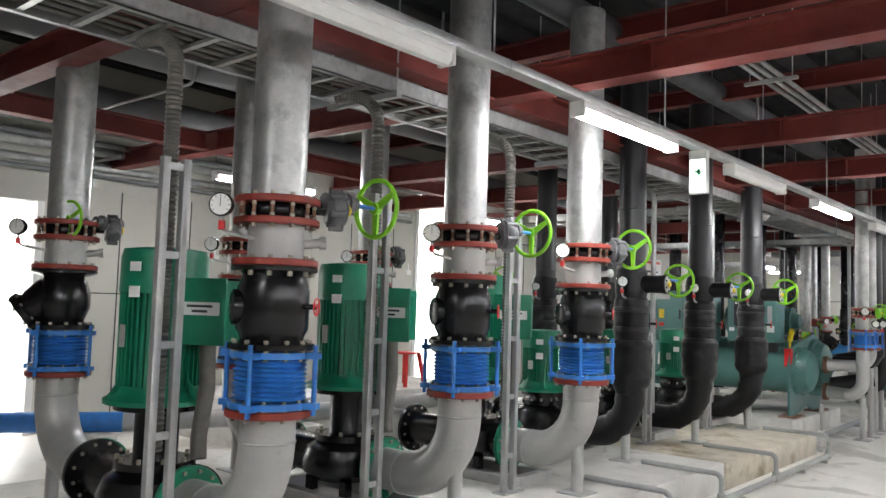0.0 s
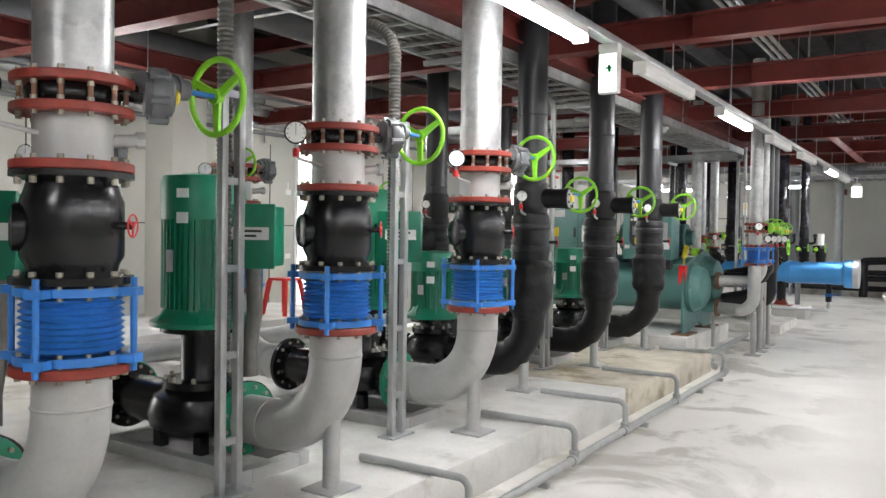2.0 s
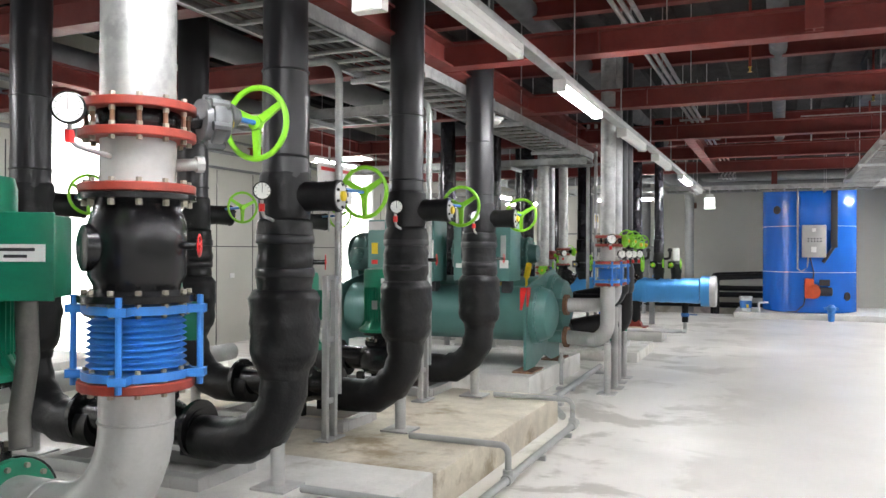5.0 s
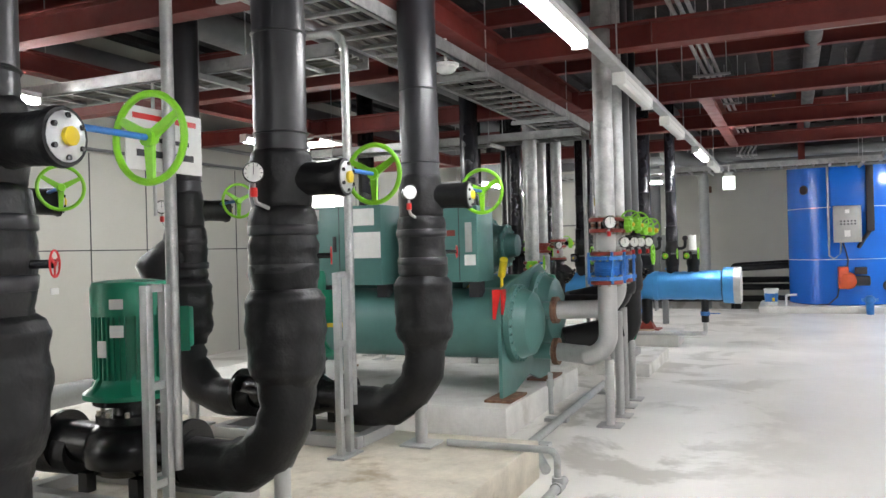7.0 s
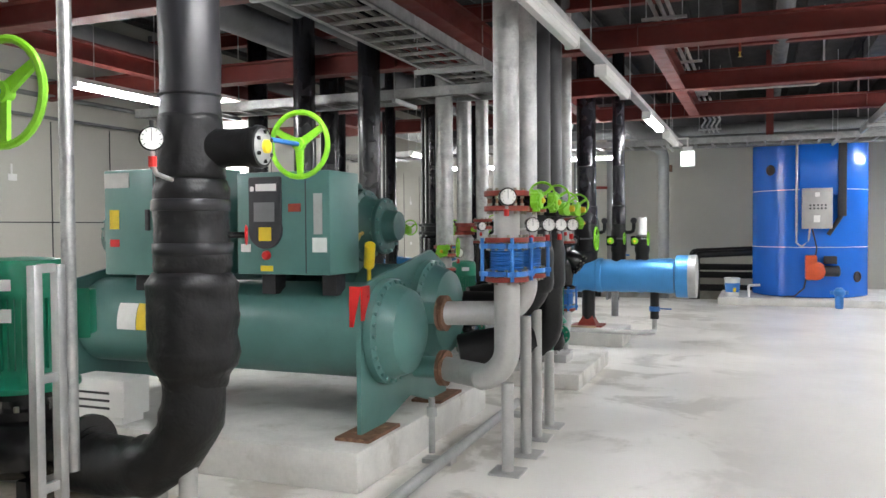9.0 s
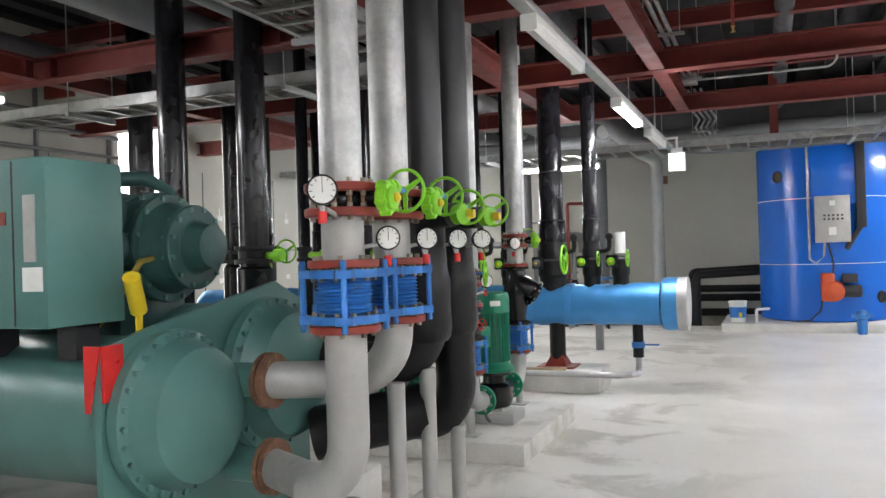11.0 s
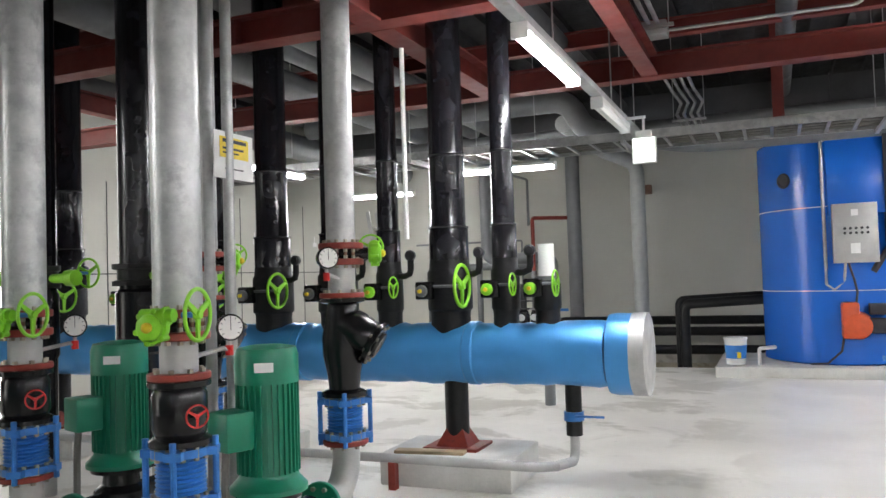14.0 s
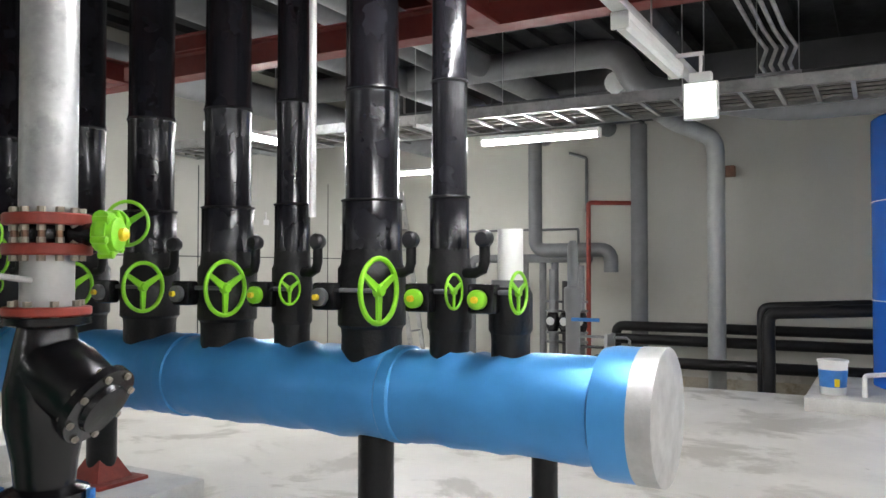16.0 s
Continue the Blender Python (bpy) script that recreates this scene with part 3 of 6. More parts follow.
def flex_joint(root, z0, z1, r, R, nrod=4):
    j = part("flexible_joint", Mesh().lathe([(r * (1.0 if k % 2 == 0 else 1.13), z0 + 0.035 + (z1 - z0 - 0.07) * k / 18) for k in range(19)], 32), BLUE, root, "blue steel bellows joint with tie rods")
    for z in (z0, z1 - 0.035):
        me = Mesh().lathe([(R * 0.93, z), (R * 0.93, z + 0.03)], 32)
        for k in range(nrod):
            a = 2 * math.pi * k / nrod + 0.5
            me.moved(Matrix.Identity(4)).add([Matrix.Rotation(a, 4, "Z") @ Vector(q) for q in ((R * 0.8, -0.035, z), (R * 1.2, -0.03, z), (R * 1.2, 0.03, z), (R * 0.8, 0.035, z), (R * 0.8, -0.035, z + 0.03), (R * 1.2, -0.03, z + 0.03), (R * 1.2, 0.03, z + 0.03), (R * 0.8, 0.035, z + 0.03))], [(0, 3, 2, 1), (4, 5, 6, 7), (0, 1, 5, 4), (1, 2, 6, 5), (2, 3, 7, 6), (3, 0, 4, 7)])
        fl = part("joint_flange", me, BLUE, j)
        part("bolts", ring(Mesh(), R * 0.84, z - 0.012, z + 0.042, 12, 0.011), BOLT, j)["kind"] = "stuff"
    for k in range(nrod):
        a = 2 * math.pi * k / nrod + 0.5
        part("tie_rod", Mesh().cyl((R * 1.1 * math.cos(a), R * 1.1 * math.sin(a), z0 - 0.03), (R * 1.1 * math.cos(a), R * 1.1 * math.sin(a), z1 + 0.03), 0.012, 8), BLUE, j)


def butterfly(root, z0, z1, r, R, gdir, sdir, gl, sl, wheelR, gear_mat=GEAR, wheel_lift=0.0, flange_mat=RED):
    """Valve between two flanges; gearbox along gdir by gl, wheel from it along sdir by sl."""
    flange(root, z0 - 0.032, 0.032, R, flange_mat)
    flange(root, z1, 0.032, R, flange_mat)
    v = part("butterfly_valve", Mesh().lathe([(r * 1.1, z0), (R - 0.047, z0 + 0.012), (R - 0.044, (z0 + z1) / 2), (R - 0.047, z1 - 0.012), (r * 1.1, z1)], 28), CAST, root, "black wafer butterfly valve")
    part("bolts", ring(Mesh(), R - 0.03, z0, z1, 12, 0.009), RUST, v)["kind"] = "stuff"
    zc = (z0 + z1) / 2 + wheel_lift
    g, s = Vector(gdir), Vector(sdir)
    c = g * gl + Vector((0, 0, zc))
    part("neck", Mesh().cyl(g * r + Vector((0, 0, zc)), c, 0.032, 12), CAST, v)
    q = 1.0 if R > 0.15 else 0.62
    me = Mesh().lathe([(0.045 * q, -0.05 * q), (0.075 * q, -0.045 * q), (0.085 * q, 0.0), (0.075 * q, 0.05 * q), (0.06 * q, 0.06 * q)], 16, along(c, g))
    me.cyl(c - s * 0.07 * q + Vector((0, 0, 0.04)), c + s * 0.13 * q + Vector((0, 0, 0.04)), 0.04 * q, 14)
    me.cyl(c + s * 0.07 * q + Vector((0, 0, 0.04)), c + s * 0.09 * q + Vector((0, 0, 0.04)), 0.052 * q, 14)
    me.lathe([(0.094 * q, -0.02 * q), (0.098 * q, -0.012 * q), (0.098 * q, 0.018 * q), (0.094 * q, 0.026 * q)], 20, along(c, g))
    for k in range(6):
        a = k * math.pi / 3 + 0.3
        me.lathe([(0.018 * q, -0.03 * q), (0.018 * q, 0.036 * q), (0.01 * q, 0.042 * q)], 8, along(c, g) @ Matrix.Translation((0.092 * q * math.cos(a), 0.092 * q * math.sin(a), 0)))
    part("gearbox", me, gear_mat, v, "cast gearbox of the valve")
    part("indicator", Mesh().lathe([(0.03 * q, 0), (0.03 * q, 0.012), (0.012 * q, 0.022)], 12, along(c + g * 0.06 * q, g)), YELLOW, v, "yellow position indicator")
    handwheel(v, c + s * sl + Vector((0, 0, 0.04)) - g * 0.02, s, wheelR, sl - 0.1)


def support_leg(root, p, z0, r=0.04, plate=0.11, material=GREYP):
    x, y, z = p
    part("support_leg", Mesh().cyl((x, y, z0 + 0.012), (x, y, z), r, 16), material, root)
    part("foot_plate", Mesh().box(x - plate, x + plate, y - plate, y + plate, z0, z0 + 0.014, 0.003), material, root)


def red_cock(root, p, d):
    handwheel(root, p, d, 0.04, 0, SIGNRED, "drain_wheel")
    m = along(p, d)
    part("drain_cock", Mesh().lathe([(0.014, -0.09), (0.014, 0)], 10, m), CAST, root)


TOPZ = 3.9


def silver_riser(x, y, sgn, back):
    """Bare pipe from a pump's flange through an elbow up to the ceiling. sgn: the way from the riser to the pump, along x."""
    e = thing("pump_riser", Matrix.Translation((x, y, PT)), "galvanized steel riser with red flanges, black valve and blue bellows" if not back else "galvanized suction riser with black strainer and blue bellows", "pipe", "cooling water risers")
    b = -PT
    r = 0.133
    zc, br = 0.53 + b, 0.40
    part("elbow", Mesh().sweep([Vector((sgn * 0.62, 0, zc))] + [Vector((sgn * (br + 0.02), 0, zc))] + [Vector((sgn * br, 0, zc + br)) + Vector((-sgn * br * math.sin(q * math.pi / 20), 0, -br * math.cos(q * math.pi / 20))) for q in range(1, 11)] + [Vector((0, 0, 1.07 + b))], r, 28), GREYP, e, "smooth grey steel elbow")
    part("weld_seam", Mesh().torus(r, 0.006, 28, 6, along((sgn * 0.44, 0, zc), (1, 0, 0))), GREYP, e)
    part("weld_seam", Mesh().torus(r, 0.006, 28, 6, Matrix.Translation((0, 0, zc + br + 0.01))), GREYP, e)
    ax = along((sgn * 0.62, 0, zc), (sgn, 0, 0))
    flange(e, 0, 0.035, 0.20, GREEN, 12, ax, "green pump flange")
    support_leg(e, (sgn * 0.02, 0, zc + 0.11), 0.0, 0.045)
    flange(e, 1.06 + b, 0.035, 0.205, RED)
    flex_joint(e, 1.10 + b, 1.37 + b, 0.155, 0.205)
    if not back:
        v = part("check_valve", Mesh().lathe([(0.205, 1.375), (0.205, 1.40), (0.15, 1.415), (0.155, 1.44), (0.172, 1.47), (0.172, 1.66), (0.158, 1.70), (0.15, 1.73), (0.205, 1.745), (0.205, 1.765)], 32, Matrix.Translation((0, 0, b))), CAST, e, "black cast silent check valve")
        part("bolts", ring(Mesh(), 0.18, 1.36 + b, 1.42 + b, 12).add(*(lambda q: (q.v, q.f))(ring(Mesh(), 0.18, 1.72 + b, 1.79 + b, 12))), BOLT, v)["kind"] = "stuff"
        part("side_boss", Mesh().lathe([(0.09, 0.12), (0.085, 0.19), (0.06, 0.20)], 18, along((0, 0, 1.57 + b), (-0.5, -0.87, 0))), CAST, v)
        red_cock(v, Vector((0.20, 0.10, 1.58 + b)), (0.85, 0.5, 0))
    else:
        v = part("strainer", Mesh().lathe([(0.205, 1.375), (0.205, 1.40), (0.135, 1.42), (0.15, 1.46), (0.172, 1.52), (0.172, 1.6), (0.145, 1.69), (0.125, 1.72), (0.205, 1.745), (0.205, 1.765)], 28, Matrix.Translation((0, 0, b))), CAST, e, "black cast Y-strainer")
        bx = along((0, 0, 1.64 + b), (-0.42, -0.58, -0.6))
        part("basket", Mesh().lathe([(0.13, 0.0), (0.145, 0.1), (0.135, 0.2), (0.125, 0.24), (0.16, 0.25), (0.16, 0.29), (0.06, 0.31)], 24, bx), CAST, v, "", 60)
        part("bolts", ring(Mesh(), 0.142, 0.24, 0.305, 8, 0.012, bx), BOLT, v)["kind"] = "stuff"
        part("bolts", ring(Mesh(), 0.18, 1.36 + b, 1.42 + b, 12), BOLT, v)["kind"] = "stuff"
    flange(e, 1.768 + b, 0.033, 0.205, RED)
    part("spool", Mesh().cyl((0, 0, 1.80 + b), (0, 0, 1.965 + b), r, 28), GREYP, e)
    part("nozzle", Mesh().cyl((0.08, 0.10, 1.88 + b), (0.12, 0.17, 1.89 + b), 0.024, 10).cyl((0.12, 0.17, 1.89 + b), (0.135, 0.195, 1.892 + b), 0.032, 8), GREYP, e)
    butterfly(e, 1.995 + b, 2.065 + b, r, 0.205, (0.52, 0.85, 0) if not back else (0.3, 0.95, 0), (0, 1, 0) if not back else (0.2, -1, 0), 0.28, 0.31 if not back else 0.3, 0.15 if not back else 0.12, GEAR, 0.03)
    part("riser", Mesh().cyl((0, 0, 2.095 + b), (0, 0, TOPZ + b), r, 32), GALV, e, "bare galvanized steel pipe")
    gauge(e, (0.02, -0.33, 2.03 + b), (0.62, -0.78, 0.0), (0.0, -0.12, 1.89 + b), 0.052)
    return e


def lagged_riser(x, y, sgn, back, r=0.125):
    e = thing("lagged_riser", Matrix.Translation((x, y, PT)), "black rubber insulated riser with wrapped valves" + (" and lime handwheel" if not back else ""), "pipe", "chilled water risers")
    b = -PT
    zc, br = 0.48 + b, 0.36
    lump = random.Random(int(y * 100) + back)
    pts = [Vector((sgn * 0.62, 0, zc)), Vector((sgn * (br + 0.02), 0, zc))] + [Vector((sgn * br, 0, zc + br)) + Vector((-sgn * br * math.sin(q * math.pi / 20), 0, -br * math.cos(q * math.pi / 20))) for q in range(1, 11)] + [Vector((0, 0, 1.0 + b))]
    part("elbow", Mesh().sweep(pts, [r * 1.04 + lump.uniform(-0.010, 0.012) for _ in pts], 28), RUB, e, "", 70)
    support_leg(e, (sgn * 0.04, 0, zc + 0.06), 0.0, 0.04)
    part("bellows_cover", lumpy([(r * 1.03, 0.86), (0.143, 0.91), (0.172, 0.95), (0.186, 1.0), (0.182, 1.08), (0.19, 1.16), (0.184, 1.24), (0.19, 1.3), (0.172, 1.335), (0.156, 1.35)], 44, Matrix.Translation((0, 0, b)), 0.013, y, 4), RUB, e, "bulging black rubber wrap over a bellows joint", 70)
    vp = [(0.150, 1.33)] + [(0.158 + lump.uniform(-0.007, 0.007), 1.37 + 0.045 * k) for k in range(8)] + [(0.150, 1.725), (0.134, 1.74)]
    v = part("valve_cover", lumpy(vp, 44, Matrix.Translation((0, 0, b)), 0.012, y + 9, 3), RUB, e, "black rubber wrap over a check valve", 70)
    part("valve_collar", lumpy([(0.128, 1.725), (0.142, 1.74), (0.147, 1.80), (0.144, 1.92), (0.139, 1.985), (0.128, 2.0)], 44, Matrix.Translation((0, 0, b)), 0.012, y + 4, 4), RUB, e, "black rubber wrap round the valve neck", 70)
    for zz in (1.42, 1.60):
        part("tape_band", lumpy([(0.158, zz), (0.164, zz + 0.005), (0.164, zz + 0.045), (0.158, zz + 0.05)], 44, Matrix.Translation((0, 0, b)), 0.012, y + 9, 1), RUBG, v, "", 70)
    if back:
        part("strainer_cover", Mesh().lathe([(0.12, 0.0), (0.15, 0.1), (0.145, 0.3), (0.12, 0.36), (0.04, 0.38)], 24, along((0, 0, 1.58 + b), (-0.4, -0.62, -0.55))), RUB, v, "", 70)
    else:
        red_cock(v, Vector((0.20, 0.10, 1.50 + b)), (0.85, 0.5, 0))
    part("riser", lumpy([(r * 1.03, 1.735), (r, 1.80), (r * 1.03, 1.98), (r, 2.05), (r, 2.55), (r, 3.1), (r, TOPZ)], 36, Matrix.Translation((0, 0, b)), 0.005, y, 5), RUBG, e, "smooth black insulation jacket")
    for zz in (2.08, 2.55):
        part("band", Mesh().torus(r, 0.008, 26, 6, Matrix.Translation((0, 0, zz + b))), RUBG, e)
    g = Vector((0.99, 0.1, 0)) if not back else Vector((0.5, 0.87, 0))
    zv = 1.86 + b
    c = g * 0.33 + Vector((0, 0, zv))
    vv = part("butterfly_valve", Mesh().lathe([(0.10, 0.05), (0.084, 0.12), (0.078, 0.2), (0.082, 0.30), (0.09, 0.315), (0.086, 0.335)], 24, along((0, 0, zv), g)), RUB, e, "insulated valve neck", 60)
    part("gearbox", Mesh().lathe([(0.072, -0.005), (0.074, 0.010), (0.05, 0.018)], 18, along(c, g)), STRUT, vv)
    part("bolts", ring(Mesh(), 0.06, 0.0, 0.022, 6, 0.009, along(c, g)), CAST, vv)["kind"] = "stuff"
    part("indicator", Mesh().lathe([(0.028, 0.018), (0.028, 0.032), (0.012, 0.04)], 12, along(c, g)), YELLOW, vv, "yellow position indicator")
    s = Vector((0, 1, 0)) if not back else Vector((0.87, -0.5, 0))
    handwheel(vv, c + s * 0.41 + Vector((0, 0, 0.05)) - g * 0.07, s, 0.148 if not back else 0.12, 0.36)
    gauge(e, (0.07, -0.31, 1.87 + b), (0.62, -0.78, 0), (0.02, -0.12, 1.72 + b), 0.045)
    return e


def inline_pump(x, y, big):
    e = thing("inline_pump", Matrix.Translation((x, y, PT)), "green vertical inline pump motor on a black cast volute" if big else "short green pump motor on a black cast volute", "pump", "pumps of the row")
    b = -PT
    s = 1.0 if big else 0.82
    top = 1.88 if big else 1.40
    bot = 1.02 if big else 0.80
    R = 0.225 * s
    h = top - bot
    part("motor_body", Mesh().lathe([(R * 1.3, bot), (R * 1.3, bot + 0.025), (R * 1.02, bot + 0.06), (R * 0.93, bot + 0.10), (R * 0.93, bot + h * 0.72)], 32, Matrix.Translation((0, 0, b))), GREEN, e, "ribbed green motor body")
    fin = None
    for k in range(40):
        if fin is None:
            fin = part("fin", Mesh().box(R * 0.9, R * 1.03, -0.004, 0.004, bot + 0.10 + b, bot + h * 0.7 + b), GREEN, e)
            continue
        c = fin.copy()
        scene.collection.objects.link(c)
        c.rotation_euler = (0, 0, 2 * math.pi * k / 40)
    part("fan_cowl", Mesh().lathe([(R * 1.06, bot + h * 0.70), (R * 1.06, bot + h * 0.93), (R * 1.0, bot + h * 0.985), (R * 0.6, top), (0.02, top + 0.004)], 32, Matrix.Translation((0, 0, b))), GREEN, e, "smooth green fan cowl")
    for z_low, z_high in ((0.0, 0.05), (-0.14, -0.08)):
        part("label_plate", Mesh().box(0.06, 0.13, -0.055, -0.05, z_low, z_high).moved(Matrix.Translation((0, -R * 0.985, top - 0.14 + b)) @ pose(0, 0, 0, 0, 0, 20)), PAPER, e, "white paper label")
    part("name_plate", Mesh().box(-0.03, 0.03, -R * 1.05, -R * 1.04, bot + h * 0.36 + b, bot + h * 0.5 + b), GREYP, e, "grey metal name plate")
    for k in range(6):
        a = 2 * math.pi * k / 6 + 0.3
        part("gusset", Mesh().add([Matrix.Rotation(a, 4, "Z") @ Vector((u, v, z + b)) for v in (-0.012, 0.012) for u, z in ((R * 0.92, bot + 0.02), (R * 1.28, bot + 0.02), (R * 0.92, bot + 0.14))], [(0, 1, 2), (5, 4, 3), (0, 3, 4, 1), (1, 4, 5, 2), (2, 5, 3, 0)]), GREEN, e)
    q = 1.0 if big else 0.62
    x0, x1, zb, zt = R * 0.7, R * 0.7 + 0.30 * q, bot + h * 0.40 + b, bot + h * 0.40 + 0.34 * q + b
    tb = part("terminal_box", Mesh().box(x0, x1, -0.15 * q, 0.07 * q, zb, zt, 0.012).box(x0 + 0.005, x1 + 0.012, -0.17 * q, -0.15 * q, zb - 0.01, zt + 0.01, 0.006), GREEN, e, "square green terminal box")
    tb.rotation_euler = (0, 0, radians(28))
    if big:
        part("label", Mesh().box(x0 + 0.06, x1 - 0.02, -0.1745, -0.171, zb + 0.15, zb + 0.22), PAPER, tb, "white printed label")
        part("writing", Mesh().box(x0 + 0.09, x1 - 0.06, -0.1765, -0.175, zb + 0.192, zb + 0.205).box(x0 + 0.12, x1 - 0.09, -0.1765, -0.175, zb + 0.165, zb + 0.178), INK, tb)
        part("cable_sleeve", Mesh().sweep([(x0 + 0.16, -0.06, zb), (x0 + 0.17, -0.06, zb - 0.25), (x0 + 0.14, -0.07, zb - 0.5), (x0 + 0.16, -0.1, zb - 0.62)], 0.045, 12), FLEX, tb, "black flexible cable sleeve")
    part("lantern", Mesh().lathe([(0.19 * s, 0.64), (0.14 * s, 0.67), (0.12 * s, 0.70), (0.12 * s, bot - 0.05), (R * 1.05, bot - 0.035), (R * 1.05, bot)], 24, Matrix.Translation((0, 0, b))), CAST, e, "black cast lantern")
    vol = Mesh().lathe([(0.10, 0.40), (0.22 * s, 0.41), (0.29 * s, 0.46), (0.30 * s, 0.54), (0.27 * s, 0.62), (0.20 * s, 0.66), (0.22 * s, 0.67), (0.22 * s, 0.71)], 28, Matrix.Translation((0, 0, b)))
    xa, xb = (-0.68, 0.39) if big else (-0.50, 0.40)
    vol.cyl((xa, 0, 0.53 + b), (xb, 0, 0.53 + b), 0.135 * s, 24)
    v = part("volute", vol, CAST, e, "black cast iron pump volute")
    part("bolts", ring(Mesh(), 0.20 * s, 0.70 + b, 0.735 + b, 10, 0.012), BOLT, v)["kind"] = "stuff"
    for sx in (-1, 1):
        part("volute_flange", Mesh().lathe([(0.20 * s, 0), (0.20 * s, 0.03)], 28, along(((xb - 0.035) if sx > 0 else xa, 0, 0.53 + b), (1, 0, 0))), CAST, v)
    for sx in (-1, 1):
        for sy in (-1, 1):
            part("foot", Mesh().box(sx * 0.17 - 0.03, sx * 0.17 + 0.03, sy * 0.15 - 0.03, sy * 0.15 + 0.03, 0.07, 0.42 + b), CAST, e)
    part("base_frame", Mesh().box(-0.6, 0.6, -0.26, -0.18, 0, 0.075, 0.004).box(-0.6, 0.6, 0.18, 0.26, 0, 0.075, 0.004).box(-0.6, -0.52, -0.178, 0.178, 0, 0.07).box(0.52, 0.6, -0.178, 0.178, 0, 0.07), GREYP, e, "grey steel channel base frame")
    return e


def strut_post(x, y, z0, hook):
    """Cable post of two channels with rungs; a ribbed conduit leaves its top for the tray."""
    e = thing("cable_post", Matrix.Translation((x, y, z0)), "galvanized strut post with rungs and a ribbed cable conduit", "cable post", "cable posts")
    for s in (-1, 1):
        part("channel", Mesh().box(-0.021, 0.021, s * 0.055 - 0.02, s * 0.055 + 0.02, 0, 2.03 if hook else 1.14, 0.004), STRUT, e)
    for k in range(5 if hook else 3):
        part("rung", Mesh().box(-0.012, 0.012, -0.035, 0.035, 0.25 + k * 0.43, 0.285 + k * 0.43), STRUT, e)
    part("base_plate", Mesh().box(-0.06, 0.06, -0.12, 0.12, 0, 0.012), STRUT, e)
    if hook:
        pts = [Vector((-0.05, 0.0, 0.62 + k * 0.012)) for k in range(150)]
        pts += [Vector((-0.05 - 0.45 * (k / 40) ** 2, 0.06 * k / 40, 2.42 + 0.30 * math.sin(k / 40 * math.pi / 2))) for k in range(1, 41)]
        part("conduit", Mesh().sweep(pts, 0.033, 12, True, 0.008), FLEX, e, "ribbed flexible conduit")
    else:
        pts = [Vector((-0.0, 0.11, 0.3 + k * 0.28)) for k in range(9)] + [Vector((-0.12 + 0.12 * math.cos(k * math.pi / 12), 0.1, 2.55 + 0.12 * math.sin(k * math.pi / 12))) for k in range(1, 7)] + [Vector((-0.45, 0.1, 2.67))]
        part("conduit", Mesh().sweep(pts, 0.028, 12), GALV, e, "bent galvanized conduit")
    return e


XF, XB, XP = -3.14, -5.47, -4.16
for y in (2.19, 3.63, 5.06):
    silver_riser(XF, y, -1, False)
    silver_riser(XB, y + 0.04, 1, True)
    inline_pump(XP, y + 0.02, True)
for y in (6.52, 8.07, 9.61):
    lagged_riser(-3.49, y, -1, False)
    lagged_riser(-5.45, y, 1, True)
    inline_pump(-4.46, y, False)
for y in (1.86, 3.27, 4.69):
    strut_post(-3.52, y, PT, True)
for y in (7.62, 9.2):
    strut_post(-3.86, y, PT, False)

# ---- drain lines along the plinth ----
e = thing("drain_line", Matrix.Translation((-2.62, 0, 0)), "thin grey drain pipe along the foot of the plinth", "drain pipe")
part("main_pipe", Mesh().cyl((0, 2.4, 0.06), (0, 9.75, 0.06), 0.028, 12), PVC, e)
for y in (2.9, 4.1, 5.49, 6.47, 7.83, 9.6):
    b0 = [Vector((-0.72, y, PT + 0.03)), Vector((-0.06, y, PT + 0.03))] + [Vector((-0.06, y, PT - 0.03)) + Vector((0.06 * math.sin(k * math.pi / 12), 0, 0.06 * math.cos(k * math.pi / 12))) for k in range(1, 7)] + [Vector((0, y, 0.06))]
    part("branch_pipe", Mesh().sweep(b0, 0.022, 12), PVC, e)
    part("tee", Mesh().cyl((0, y - 0.05, 0.06), (0, y + 0.05, 0.06), 0.038, 12).cyl((0, y, 0.06), (0, y, 0.12), 0.036, 12), PVC, e)
for y in (3.4, 5.0, 6.9, 8.6, 9.4):
    part("clip", Mesh().box(-0.04, 0.04, y - 0.02, y + 0.02, 0, 0.034), STRUT, e)
e = thing("drain_line", Matrix.Translation((-2.9, 0, 0)), "grey drain pipe on the floor beside the chiller plinth", "drain pipe")
part("main_pipe", Mesh().sweep([(0.1, 9.95, 0.06), (-0.2, 10.6, 0.06), (-0.25, 13.3, 0.06)], 0.035, 12), PVC, e)
part("branch_pipe", Mesh().sweep([(-0.35, 11.65, 0.06), (-0.35, 11.65, 0.42)], 0.022, 10), PVC, e)
part("cock", Mesh().cyl((-0.35, 11.65, 0.30), (-0.35, 11.65, 0.36), 0.035, 10), PVC, e)
for x, y in ((-0.3, 10.7), (-0.4, 11.6), (-0.33, 13.0)):
    part("foot", Mesh().box(x, x + 0.2, y, y + 0.1, 0, 0.03), STRUT, e)


